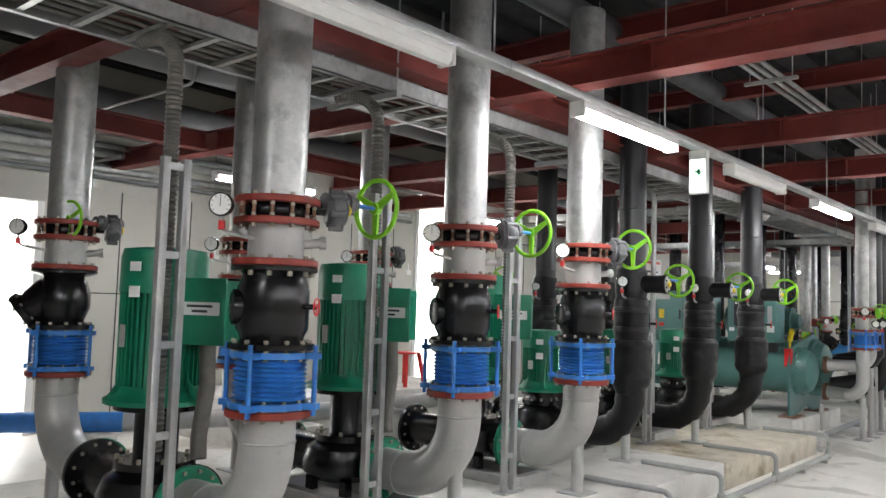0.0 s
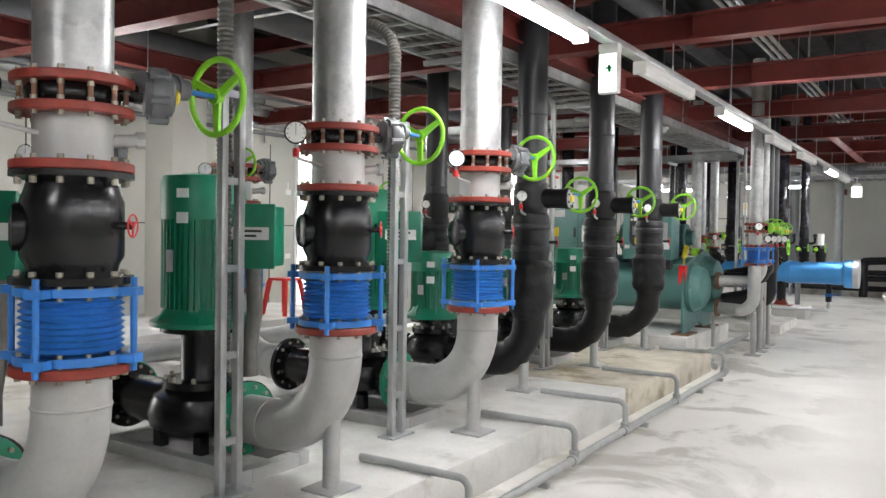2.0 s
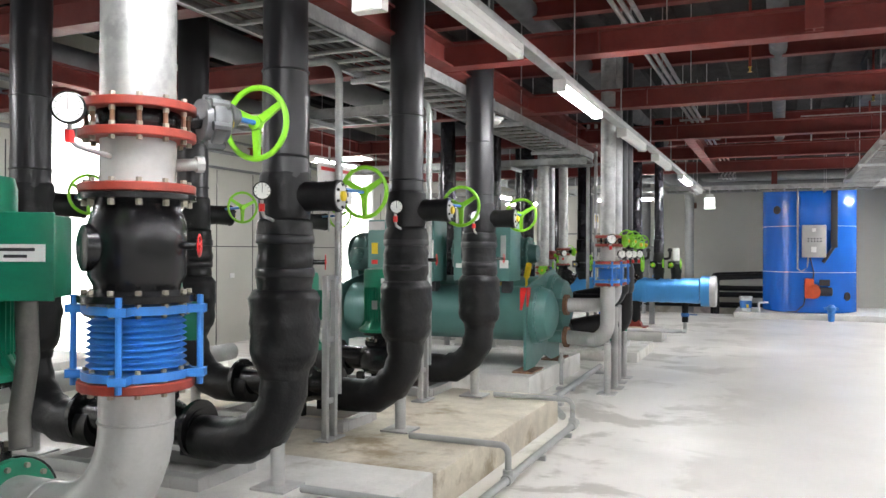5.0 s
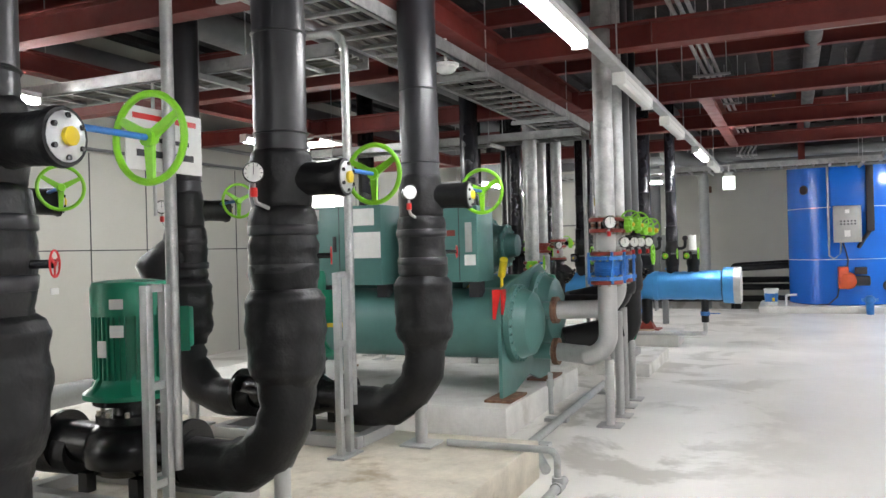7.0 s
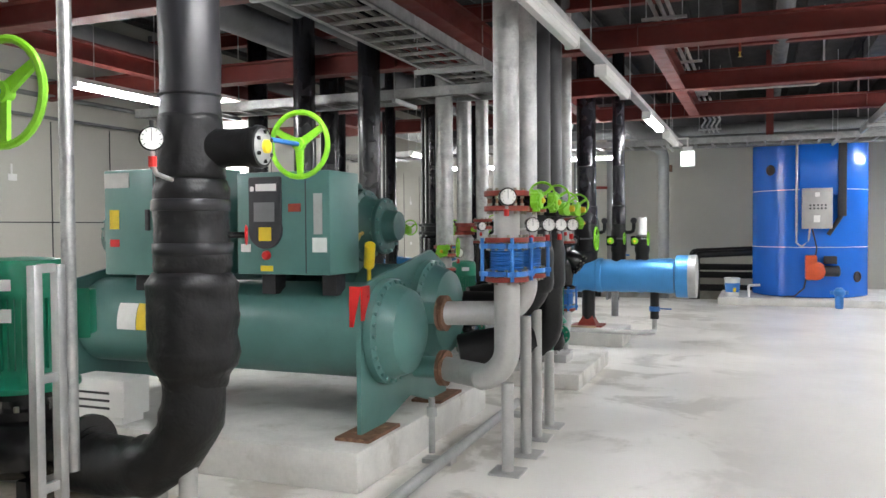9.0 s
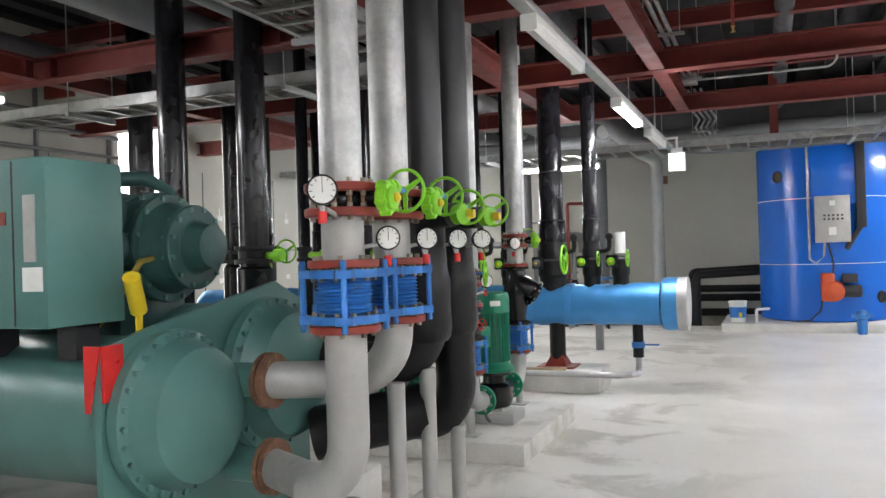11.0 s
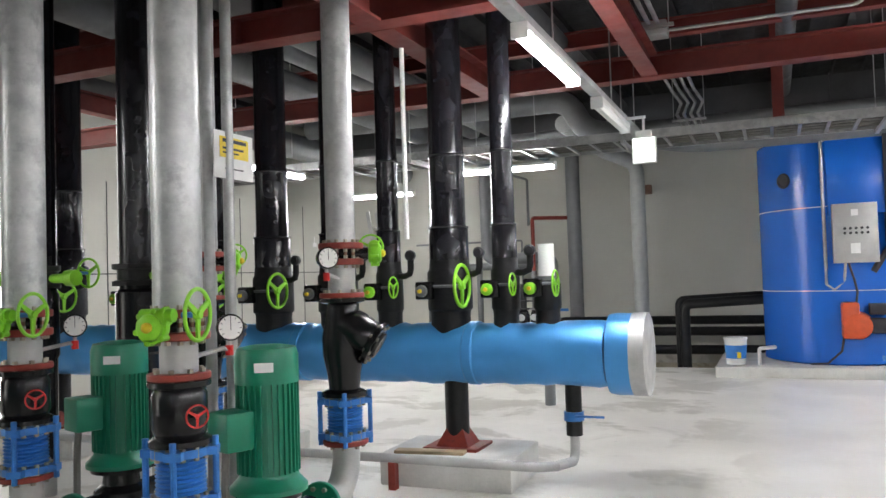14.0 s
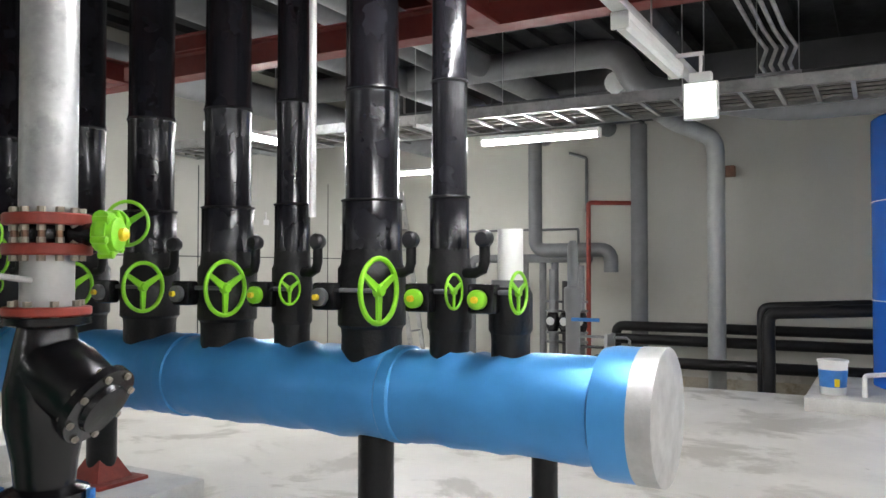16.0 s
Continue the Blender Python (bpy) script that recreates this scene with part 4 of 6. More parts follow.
# ---- chiller ----
def text(parent, s, p, size, material, rx=90, rz=0):
    c = bpy.data.curves.new("writing", "FONT")
    c.body, c.size, c.extrude, c.align_x = s, size, 0.001, "CENTER"
    dg = bpy.data.objects.new("tmp", c)
    scene.collection.objects.link(dg)
    bpy.context.view_layer.update()
    d = bpy.data.meshes.new_from_object(dg.evaluated_get(bpy.context.evaluated_depsgraph_get()))
    bpy.data.objects.remove(dg)
    d.name = "writing"
    d.materials.append(material)
    ob = new("writing", d)
    ob.matrix_basis = pose(*p, rx, 0, rz)
    ob.parent = parent
    return ob


ch = thing("chiller", Matrix.Translation((0, 0, 0.24)), "teal water-cooled chiller with two shells, cabinets and compressors", "chiller")
B = -0.24
YA, YB = 11.55, 12.25
for y, z, r, n in ((YA, 0.86, 0.31, "condenser_shell"), (YB, 0.92, 0.34, "evaporator_shell")):
    s = part(n, Mesh().lathe([(r, 0), (r, 2.3)], 40, along((-5.85, y, z + B), (1, 0, 0))), CHILL, ch, "long teal steel shell")
    part("shell_head", Mesh().lathe([(r + 0.03, 0), (r + 0.03, 0.05), (r * 0.98, 0.07), (r * 0.86, 0.17), (r * 0.55, 0.22), (0.05, 0.235)], 40, along((-3.52, y, z + B), (1, 0, 0))), CHILL, s, "domed water box head")
    part("shell_head", Mesh().lathe([(r + 0.03, 0), (r + 0.03, 0.05), (r * 0.98, 0.07), (r * 0.86, 0.17), (r * 0.55, 0.22), (0.05, 0.235)], 32, along((-5.88, y, z + B), (-1, 0, 0))), CHILL, s)
    for k in range(28):
        a = 2 * math.pi * k / 28
        part("head_bolt", Mesh().lathe([(0.014, 0.0), (0.014, 0.085)], 6, along((-3.53, y + (r + 0.008) * math.cos(a), z + B + (r + 0.008) * math.sin(a)), (1, 0, 0))), CHILL, s)
    if y == YA:
        part("sticker", Mesh().add([(x, y - (r + 0.005) * math.cos(a), z + B + (r + 0.005) * math.sin(a)) for x in (-5.3, -5.08) for a in (-0.1, 0.0, 0.1, 0.2, 0.3, 0.4, 0.5)], [(k, k + 7, k + 8, k + 1) for k in range(6)]), YELLOW, s, "yellow warning sticker")
        part("sticker", Mesh().add([(x, y - (r + 0.005) * math.cos(a), z + B + (r + 0.005) * math.sin(a)) for x in (-5.47, -5.305) for a in (-0.1, 0.0, 0.1, 0.2, 0.3, 0.4, 0.5)], [(k, k + 7, k + 8, k + 1) for k in range(6)]), PAPER, s, "white pictogram sticker")
for x in (-3.56, -5.9):
    me = Mesh().add([(x + dx, yy, zz) for dx in (0, 0.03) for yy, zz in ((11.2, 0.0), (11.45, 0.0), (11.95, 0.12), (12.35, 0.0), (12.62, 0.0), (12.62, 1.0), (12.35, 1.12), (11.5, 0.98), (11.2, 0.92))], [tuple(range(9)), tuple(range(17, 8, -1))] + [(i, i + 9, (i + 1) % 9 + 9, (i + 1) % 9) for i in range(9)])
    part("tube_sheet", me, CHILL, ch, "upright teal tube sheet standing on the plinth")
    for q in (11.1, 12.25):
        part("rubber_pad", Mesh().box(x - 0.1, x + 0.13, q, q + 0.45, 0.0, 0.02), RUST, ch)
part("red_tag", Mesh().add([(x, y, z) for y in (11.19, 11.196) for x, z in ((-3.60, 0.68), (-3.575, 0.68), (-3.52, 0.93), (-3.60, 0.93))], [(0, 1, 2, 3), (7, 6, 5, 4), (0, 4, 5, 1), (1, 5, 6, 2), (2, 6, 7, 3), (3, 7, 4, 0)]).box(-3.527, -3.515, 11.2, 11.3, 0.72, 0.93), SIGNRED, ch, "red painted lifting corner")


def cabinet(x0, x1, z0, z1, panel):
    c = part("control_cabinet", Mesh().box(x0, x1, 11.12, 11.5, z0 + B, z1 + B, 0.008), CHILL, ch, "teal sheet metal control cabinet")
    mid = (x0 + x1) / 2
    part("door_gap", Mesh().box(mid - 0.003, mid + 0.003, 11.117, 11.121, z0 + B + 0.01, z1 + B - 0.01) if not panel else Mesh().box(x1 - 0.17, x1 - 0.164, 11.117, 11.121, z0 + B + 0.01, z1 + B - 0.01), INK, c)
    if panel:
        cx = x0 + 0.22
        part("display_panel", Mesh().box(cx - 0.12, cx + 0.12, 11.095, 11.118, z1 - 0.36 + B, z1 - 0.03 + B, 0.012).lathe([(0.12, 0), (0.12, 0.022)], 24, along((cx, 11.118, z1 - 0.36 + B), (0, -1, 0))), INK, c, "black rounded display panel")
        part("screen", Mesh().box(cx - 0.075, cx + 0.075, 11.09, 11.094, z1 - 0.31 + B, z1 - 0.19 + B), PIPEG, c, "grey display screen")
        part("logo_bar", Mesh().box(cx - 0.06, cx + 0.09, 11.09, 11.094, z1 - 0.12 + B, z1 - 0.075 + B).box(cx - 0.1, cx - 0.075, 11.09, 11.094, z1 - 0.12 + B, z1 - 0.09 + B), PAPER, c)
        part("yellow_sticker", Mesh().box(cx - 0.04, cx + 0.05, 11.09, 11.094, z1 - 0.43 + B, z1 - 0.345 + B), YELLOW, c)
        part("stop_button", Mesh().lathe([(0.03, 0), (0.03, 0.015), (0.02, 0.03)], 16, along((cx, 11.12, z1 - 0.52 + B), (0, -1, 0))), SIGNRED, c, "red emergency stop button")
        part("yellow_sticker", Mesh().box(cx - 0.045, cx + 0.045, 11.115, 11.119, z1 - 0.62 + B, z1 - 0.585 + B), YELLOW, c)
        part("white_sticker", Mesh().box(x1 - 0.12, x1 - 0.02, 11.115, 11.119, z1 - 0.50 + B, z1 - 0.41 + B), PAPER, c)
        part("white_sticker", Mesh().box(x0 + 0.03, x0 + 0.1, 11.115, 11.119, z1 - 0.5 + B, z1 - 0.45 + B), PAPER, c)
        part("grey_plate", Mesh().box(x1 - 0.11, x1 - 0.05, 11.115, 11.119, z1 - 0.39 + B, z1 - 0.14 + B), GREYP, c)
        part("red_plate", Mesh().box(cx + 0.16, cx + 0.25, 11.115, 11.119, z1 - 0.25 + B, z1 - 0.2 + B), RED, c)
    else:
        part("handle", Mesh().box(mid - 0.06, mid - 0.03, 11.10, 11.12, z0 + 0.3 + B, z0 + 0.44 + B, 0.004), INK, c)
        part("yellow_sticker", Mesh().box(x0 + 0.05, x0 + 0.13, 11.115, 11.119, z1 - 0.40 + B, z1 - 0.27 + B), YELLOW, c)
        part("red_sticker", Mesh().box(x0 + 0.05, x0 + 0.13, 11.115, 11.119, z1 - 0.52 + B, z1 - 0.47 + B), SIGNRED, c)
        part("logo_plate", Mesh().box(x0 + 0.01, x0 + 0.22, 11.114, 11.119, z1 - 0.12 + B, z1 - 0.02 + B), GREYP, c)
        part("paper_notice", Mesh().box(mid + 0.06, mid + 0.42, 11.114, 11.118, z0 + 0.24 + B, z0 + 0.47 + B).box(mid + 0.12, mid + 0.36, 11.114, 11.118, z0 + 0.53 + B, z0 + 0.68 + B), PAPER, c, "white taped paper notice")


cabinet(-5.45, -4.6, 1.22, 1.93, False)
cabinet(-4.36, -3.69, 1.24, 1.88, True)
for x in (-5.35, -4.75, -4.3, -3.85):
    part("cabinet_stand", Mesh().box(x, x + 0.1, 11.3, 11.42, 0.86, 1.0), INK, ch)
for x in (-4.05, -5.5):
    ax = along((x, 12.0, 1.54 + B), (1, 0, 0))
    c = part("compressor", Mesh().lathe([(0.1, -0.64), (0.2, -0.62), (0.225, -0.5), (0.225, -0.22), (0.27, -0.2), (0.27, -0.12), (0.24, -0.1), (0.25, 0.02), (0.245, 0.14), (0.2, 0.2), (0.18, 0.3), (0.12, 0.33), (0.1, 0.42), (0.04, 0.43)], 28, ax), CHILLD, ch, "dark teal screw compressor casting", 50)
    part("rotor_housing", Mesh().lathe([(0.12, -0.56), (0.15, -0.54), (0.155, -0.1), (0.11, -0.04), (0.03, -0.02)], 22, along((x, 11.83, 1.46 + B), (1, 0, 0))), CHILLD, c, "", 50)
    for q, zz, rr in ((-0.42, 1.5, 0.11), (-0.14, 1.56, 0.1), (0.08, 1.54, 0.08)):
        part("access_cover", Mesh().lathe([(rr, 0), (rr, 0.16), (rr * 0.86, 0.185), (rr * 0.8, 0.19)], 20, along((x + q, 11.86, zz + B), (0, -1, 0))), CHILLD, c)
        part("bolts", ring(Mesh(), rr * 0.82, 0.17, 0.205, 8, 0.009, along((x + q, 11.86, zz + B), (0, -1, 0))), CHILL, c)["kind"] = "stuff"
    part("cooling_rib", Mesh().box(x - 0.55, x - 0.02, 11.96, 12.04, 1.7 + B, 1.8 + B, 0.012), CHILLD, c)
    for k in range(5):
        part("casting_rib", Mesh().box(x - 0.5 + k * 0.11, x - 0.484 + k * 0.11, 11.86, 12.14, 1.6 + B, 1.79 + B, 0.003), CHILLD, c)
    part("discharge_elbow", Mesh().sweep([(x - 0.3, 12.0, 1.72 + B), (x - 0.3, 12.02, 1.86 + B), (x - 0.24, 12.06, 1.9 + B), (x - 0.1, 12.14, 1.9 + B), (x - 0.02, 12.2, 1.84 + B), (x, 12.22, 1.2 + B)], 0.04, 14), CHILLD, c)
    part("junction_box", Mesh().box(x - 0.07, x + 0.1, 11.68, 11.8, 1.62 + B, 1.76 + B, 0.012), CHILLD, c)
    for q, rr in ((-0.6, 0.235), (-0.36, 0.245), (-0.16, 0.285), (0.02, 0.265), (0.14, 0.26), (0.29, 0.2)):
        part("casting_flange", Mesh().lathe([(rr - 0.005, 0), (rr, 0.005), (rr, 0.03), (rr - 0.005, 0.035)], 26, along((x + q, 12.0, 1.54 + B), (1, 0, 0))), CHILLD, c)
        part("bolts", ring(Mesh(), rr - 0.02, -0.016, 0.05, 12, 0.012, along((x + q, 12.0, 1.54 + B), (1, 0, 0))), CHILL, c)["kind"] = "stuff"
    part("oil_line", Mesh().sweep([(x + 0.2, 11.88, 1.5 + B), (x + 0.26, 11.7, 1.48 + B), (x + 0.24, 11.62, 1.36 + B), (x + 0.1, 11.6, 1.2 + B), (x + 0.0, 11.62, 1.1 + B)], 0.014, 8), BRASS, c)
    part("service_valve", Mesh().cyl((x + 0.1, 11.95, 1.7 + B), (x + 0.1, 11.95, 1.8 + B), 0.035, 12).cyl((x + 0.03, 11.95, 1.78 + B), (x + 0.17, 11.95, 1.78 + B), 0.026, 10), CHILLD, c)
    for q in (-0.5, 0.0):
        part("leg", Mesh().box(x + q - 0.06, x + q + 0.06, 11.78, 12.22, 1.04 + B, 1.4 + B, 0.01), CHILLD, c)
    part("oil_filter", Mesh().lathe([(0.05, 0), (0.065, 0.02), (0.065, 0.2), (0.04, 0.22)], 16, along((x + 0.16, 11.72, 1.22 + B), (0, 0, 1))), CHILLD, c)
part("yellow_valve", Mesh().cyl((-3.62, 11.5, 1.28 + B), (-3.56, 11.4, 1.42 + B), 0.035, 12).cyl((-3.62, 11.5, 1.14 + B), (-3.62, 11.5, 1.29 + B), 0.015, 8), YELLOW, ch, "yellow capped valve")
for z in (0.58, 0.95):
    n = part("nozzle", Mesh().cyl((-3.45, 11.86, z + B), (-3.22, 11.86, z + B), 0.075, 20), CHILL, ch)
    part("nozzle_flange", Mesh().lathe([(0.118, 0), (0.12, 0.004), (0.12, 0.022), (0.105, 0.024), (0.105, 0.03), (0.12, 0.032), (0.12, 0.05)], 28, along((-3.27, 11.86, z + B), (1, 0, 0))), RUST, n, "rusty bolted flange")
tb = thing("transformer_box", Matrix.Translation((-5.35, 11.05, 0.24)), "white slotted appliance box lying under the chiller", "appliance")
part("case", Mesh().box(-0.25, 0.22, -0.12, 0.12, 0.05, 0.30, 0.01), WHITE, tb)
part("skid", Mesh().box(-0.2, -0.1, -0.1, 0.1, 0, 0.05), WHITE, tb)
part("skid", Mesh().box(0.08, 0.18, -0.1, 0.1, 0, 0.05), WHITE, tb)
part("slot", Mesh().box(-0.18, 0.1, -0.124, -0.119, 0.1, 0.115).box(-0.18, 0.1, -0.124, -0.119, 0.15, 0.165).box(-0.18, 0.1, -0.124, -0.119, 0.2, 0.215), INK, tb)


# ---- risers at the chiller's end ----
def end_riser(y, z, lagged, gx, gy, upper=False):
    e = thing("chiller_riser", Matrix.Translation((-2.76 if lagged else -2.72, y, 0)), "black lagged riser beside the chiller" if lagged else "galvanized riser with blue bellows beside the chiller", "pipe", "chiller risers")
    r = 0.104 if lagged else 0.08
    main = RUB if lagged else GREYP
    br = 0.2
    dy = (11.86 - y) if not lagged else 0
    pts = [Vector((-0.54 if not lagged else -0.55, dy, z)), Vector((-br - 0.01, dy * 0.3, z))] + [Vector((-br, 0, z + br)) + Vector((br * math.sin(k * math.pi / 16), 0, -br * math.cos(k * math.pi / 16))) for k in range(1, 9)] + [Vector((0, 0, 1.20))]
    part("elbow", Mesh().sweep(pts, r, 24), main, e)
    support_leg(e, (0, 0, z - 0.02), 0, 0.038, 0.1)
    if not lagged:
        flange(e, 1.19, 0.03, 0.135, RED, 8)
        flex_joint(e, 1.225, 1.43, 0.095, 0.14)
        flange(e, 1.432, 0.03, 0.135, RED, 8)
        part("spool", Mesh().cyl((0, 0, 1.46), (0, 0, 1.63), r, 24), GREYP, e)
        butterfly(e, 1.655, 1.715, r, 0.14, (0.9, 0.0, 0), (0.0, 1, 0), 0.21, 0.2, 0.082, LIME, 0.0)
        part("riser", Mesh().cyl((0, 0, 1.745), (0, 0, TOPZ), r, 28), GALV, e)
    else:
        part("valve_cover", Mesh().lathe([(r, 1.06), (0.118, 1.08), (0.126, 1.12), (0.122, 1.22), (0.126, 1.34), (0.112, 1.40), (0.106, 1.55), (0.108, 1.72), (r, 1.76)], 28), RUB, e, "thick black wrap over a valve")
        part("riser", Mesh().cyl((0, 0, 1.74), (0, 0, TOPZ), r, 28), RUBG, e)
        g = part("valve_neck", Mesh().lathe([(0.055, 0.05), (0.055, 0.2)], 16, along((0, 0, 1.65), (1, -0.43, 0))), RUB, e)
        c = Vector((0.23, -0.1, 1.65))
        part("gearbox", Mesh().lathe([(0.034, -0.03), (0.046, -0.022), (0.046, 0.022), (0.026, 0.03)], 16, along(c, (1, -0.43, 0))), LIME, g)
        part("indicator", Mesh().lathe([(0.025, 0), (0.02, 0.03)], 10, along(c + Vector((0.04, 0, 0)), (1, 0, 0))), YELLOW, g)
        handwheel(g, c + Vector((-0.02, 0.16, 0.04)), (0, 1, 0), 0.08, 0.12)
    gauge(e, (gx, gy, 1.54), (0.55, -0.83, 0.05), (0.03, 0.0, 1.5), 0.045)
    if upper:
        gauge(e, (0.10, -0.31, 1.70), (0.55, -0.83, 0.05), (0.02, -0.05, 1.62), 0.05)


end_riser(11.60, 0.58, False, 0.13, 0.12, True)
end_riser(12.02, 0.95, False, 0.15, 0.03)
end_riser(12.45, 0.95, True, 0.18, -0.01)
end_riser(12.82, 0.6, True, 0.21, -0.13)
gx = thing("lagged_pipe", Matrix.Translation((0, 0, 0)), "black lagged pipes running low between chiller and risers", "pipe")
for y, z in ((12.3, 0.62), (12.55, 0.95)):
    part("pipe_run", Mesh().cyl((-3.3, y, z), (-2.8, 12.52 if z < 0.9 else 12.86, z + 0.1), 0.13, 20), RUB, gx)


# ---- small pump sets ----
def small_set(x, dy):
    z0 = 0.15
    ya, yp, yb = 14.38 + dy, 14.93 + dy, 15.60 + dy
    for y, s, k in ((ya, 1, 0), (yb, -1, 1)):
        e = thing("small_riser", Matrix.Translation((x, y, z0)), "slim galvanized riser with black valve and blue bellows", "pipe", "small pump risers")
        b, r = -z0, 0.07
        zc, br = 0.36 + b, 0.17
        pts = [Vector((0, s * 0.26, zc)), Vector((0, s * (br + 0.01), zc))] + [Vector((0, s * br, zc + br)) + Vector((0, -s * br * math.sin(q * math.pi / 16), -br * math.cos(q * math.pi / 16))) for q in range(1, 9)] + [Vector((0, 0, 0.62 + b))]
        part("elbow", Mesh().sweep(pts, r, 20), GREYP, e)
        support_leg(e, (0, 0, zc - 0.02), 0, 0.03, 0.07)
        flange(e, 0, 0.025, 0.11, GREEN, 8, along((0, s * 0.24, zc), (0, s, 0)))
        flange(e, 0.60 + b, 0.025, 0.115, RED, 8)
        flex_joint(e, 0.63 + b, 0.84 + b, 0.082, 0.115)
        if k == 0:
            v = part("check_valve", Mesh().lathe([(0.115, 0.845), (0.115, 0.865), (0.09, 0.88), (0.1, 0.9), (0.1, 1.03), (0.09, 1.05), (0.115, 1.06), (0.115, 1.08)], 24, Matrix.Translation((0, 0, b))), CAST, e)
            red_cock(v, Vector((0.13, -0.06, 0.96 + b)), (0.85, -0.5, 0))
            zt = 1.08
        else:
            v = part("strainer", Mesh().lathe([(0.115, 0.845), (0.115, 0.865), (0.078, 0.88), (0.085, 0.95), (0.105, 1.05), (0.108, 1.14), (0.09, 1.24), (0.075, 1.31), (0.115, 1.32), (0.115, 1.34)], 24, Matrix.Translation((0, 0, b))), CAST, e, "black cast Y-strainer")
            bx = along((0, 0, 1.21 + b), (0.76, 0.2, -0.5))
            part("basket", Mesh().lathe([(0.1, 0.0), (0.108, 0.08), (0.1, 0.15), (0.092, 0.175), (0.118, 0.18), (0.118, 0.205), (0.075, 0.21), (0.07, 0.225), (0.03, 0.23)], 26, bx), CAST, v, "", 60)
            part("bolts", ring(Mesh(), 0.103, 0.172, 0.216, 8, 0.01, bx), BOLT, v)["kind"] = "stuff"
            zt = 1.34
        flange(e, zt + 0.003 + b, 0.025, 0.115, RED, 8)
        zv = zt + (0.18 if k == 0 else 0.2)
        part("spool", Mesh().cyl((0, 0, zt + 0.02 + b), (0, 0, zv - 0.02 + b), r, 20), GREYP, e)
        butterfly(e, zv + b, zv + 0.05 + b, r, 0.115, (0.2, -0.98, 0) if k == 0 else (0.9, 0.44, 0), (0.98, 0.2, 0) if k == 0 else (-0.45, 0.9, 0), 0.17, 0.16, 0.09 if k == 0 else 0.065, LIME)
        part("riser", Mesh().cyl((0, 0, zv + 0.08 + b), (0, 0, TOPZ + b), 0.075 if k else 0.09, 28), GALV, e)
        gauge(e, (0.08, 0.2 if k == 0 else -0.27, zv + b), (0.75, -0.66, 0), (0.02, 0.06 if k == 0 else -0.06, zv - 0.1 + b), 0.05)
    e = thing("small_pump", Matrix.Translation((x, yp, z0)), "small green vertical pump motor on a black casing", "pump", "small pumps")
    b = -z0
    R = 0.13
    part("motor_body", Mesh().lathe([(R * 1.28, 0.54), (R * 1.28, 0.56), (R, 0.60), (R * 0.94, 0.62), (R * 0.94, 1.01)], 28, Matrix.Translation((0, 0, b))), GREEN, e)
    fin = None
    for k in range(32):
        if fin is None:
            fin = part("fin", Mesh().box(R * 0.9, R * 1.04, -0.003, 0.003, 0.62 + b, 1.0 + b), GREEN, e)
            continue
        c = fin.copy()
        scene.collection.objects.link(c)
        c.rotation_euler = (0, 0, 2 * math.pi * k / 32)
    part("fan_cowl", Mesh().lathe([(R * 1.06, 1.0), (R * 1.06, 1.115), (R * 0.98, 1.15), (R * 0.6, 1.16), (0.02, 1.163)], 28, Matrix.Translation((0, 0, b))), GREEN, e)
    part("label_plate", Mesh().box(-0.04, 0.04, -R * 1.075, -R * 1.065, 1.055 + b, 1.095 + b).moved(pose(0, 0, 0, 0, 0, 30)), PAPER, e)
    tb = part("terminal_box", Mesh().box(-0.075, 0.075, -R - 0.12, -R * 0.9, 0.74 + b, 0.9 + b, 0.01), GREEN, e)
    tb.rotation_euler = (0, 0, radians(-20))
    part("cable", Mesh().sweep([(-0.07, -R - 0.07, 0.74 + b), (-0.07, -R - 0.08, 0.6 + b), (-0.03, -R - 0.12, 0.4 + b), (0.0, -R - 0.06, 0.2 + b), (0.02, -R + 0.02, 0.14 + b)], 0.016, 8), FLEX, e)
    v = Mesh().lathe([(0.08, 0.24), (0.13, 0.27), (0.15, 0.33), (0.13, 0.42), (0.09, 0.45), (0.085, 0.50), (R * 1.1, 0.515), (R * 1.1, 0.54)], 24, Matrix.Translation((0, 0, b))).cyl((0, -0.26, 0.36 + b), (0, 0.32, 0.36 + b), 0.07, 18)
    part("volute", v, CAST, e)
    part("base", Mesh().box(-0.2, 0.2, -0.16, 0.16, 0, 0.08, 0.006).box(-0.09, 0.09, -0.09, 0.09, 0.08, 0.26 + b), GREYP, e)


small_set(-3.27, 0.0)
small_set(-4.3, 0.2)
e = thing("warning_sign", Matrix.Translation((-3.68, 15.12, 0.15)), "white and yellow notice board on two conduit poles", "sign")
for dx in (-0.06, 0.06):
    part("pole", Mesh().cyl((dx, 0.03, 0), (dx, 0.03, 3.4), 0.027, 12), GALV, e)
part("board", Mesh().box(0.06, 0.066, -0.08, 0.22, 1.785, 2.01), PAPER, e)
part("yellow_field", Mesh().box(0.067, 0.069, -0.04, 0.18, 1.885, 1.985), YELLOW, e)
part("writing", Mesh().box(0.070, 0.0715, -0.02, 0.16, 1.958, 1.975).box(0.070, 0.0715, -0.02, 0.14, 1.925, 1.935).box(0.070, 0.0715, -0.02, 0.1, 1.905, 1.912).box(0.067, 0.0685, 0.0, 0.14, 1.83, 1.836), INK, e)
e = thing("warning_sign", Matrix.Translation((-3.9, 7.75, 1.9)), "white notice board with a red band tied to a conduit", "sign")
part("board", Mesh().box(-0.003, 0.003, -0.24, 0.24, 0.0, 0.28), PAPER, e)
part("red_band", Mesh().box(0.004, 0.006, -0.2, 0.2, 0.225, 0.25), SIGNRED, e)
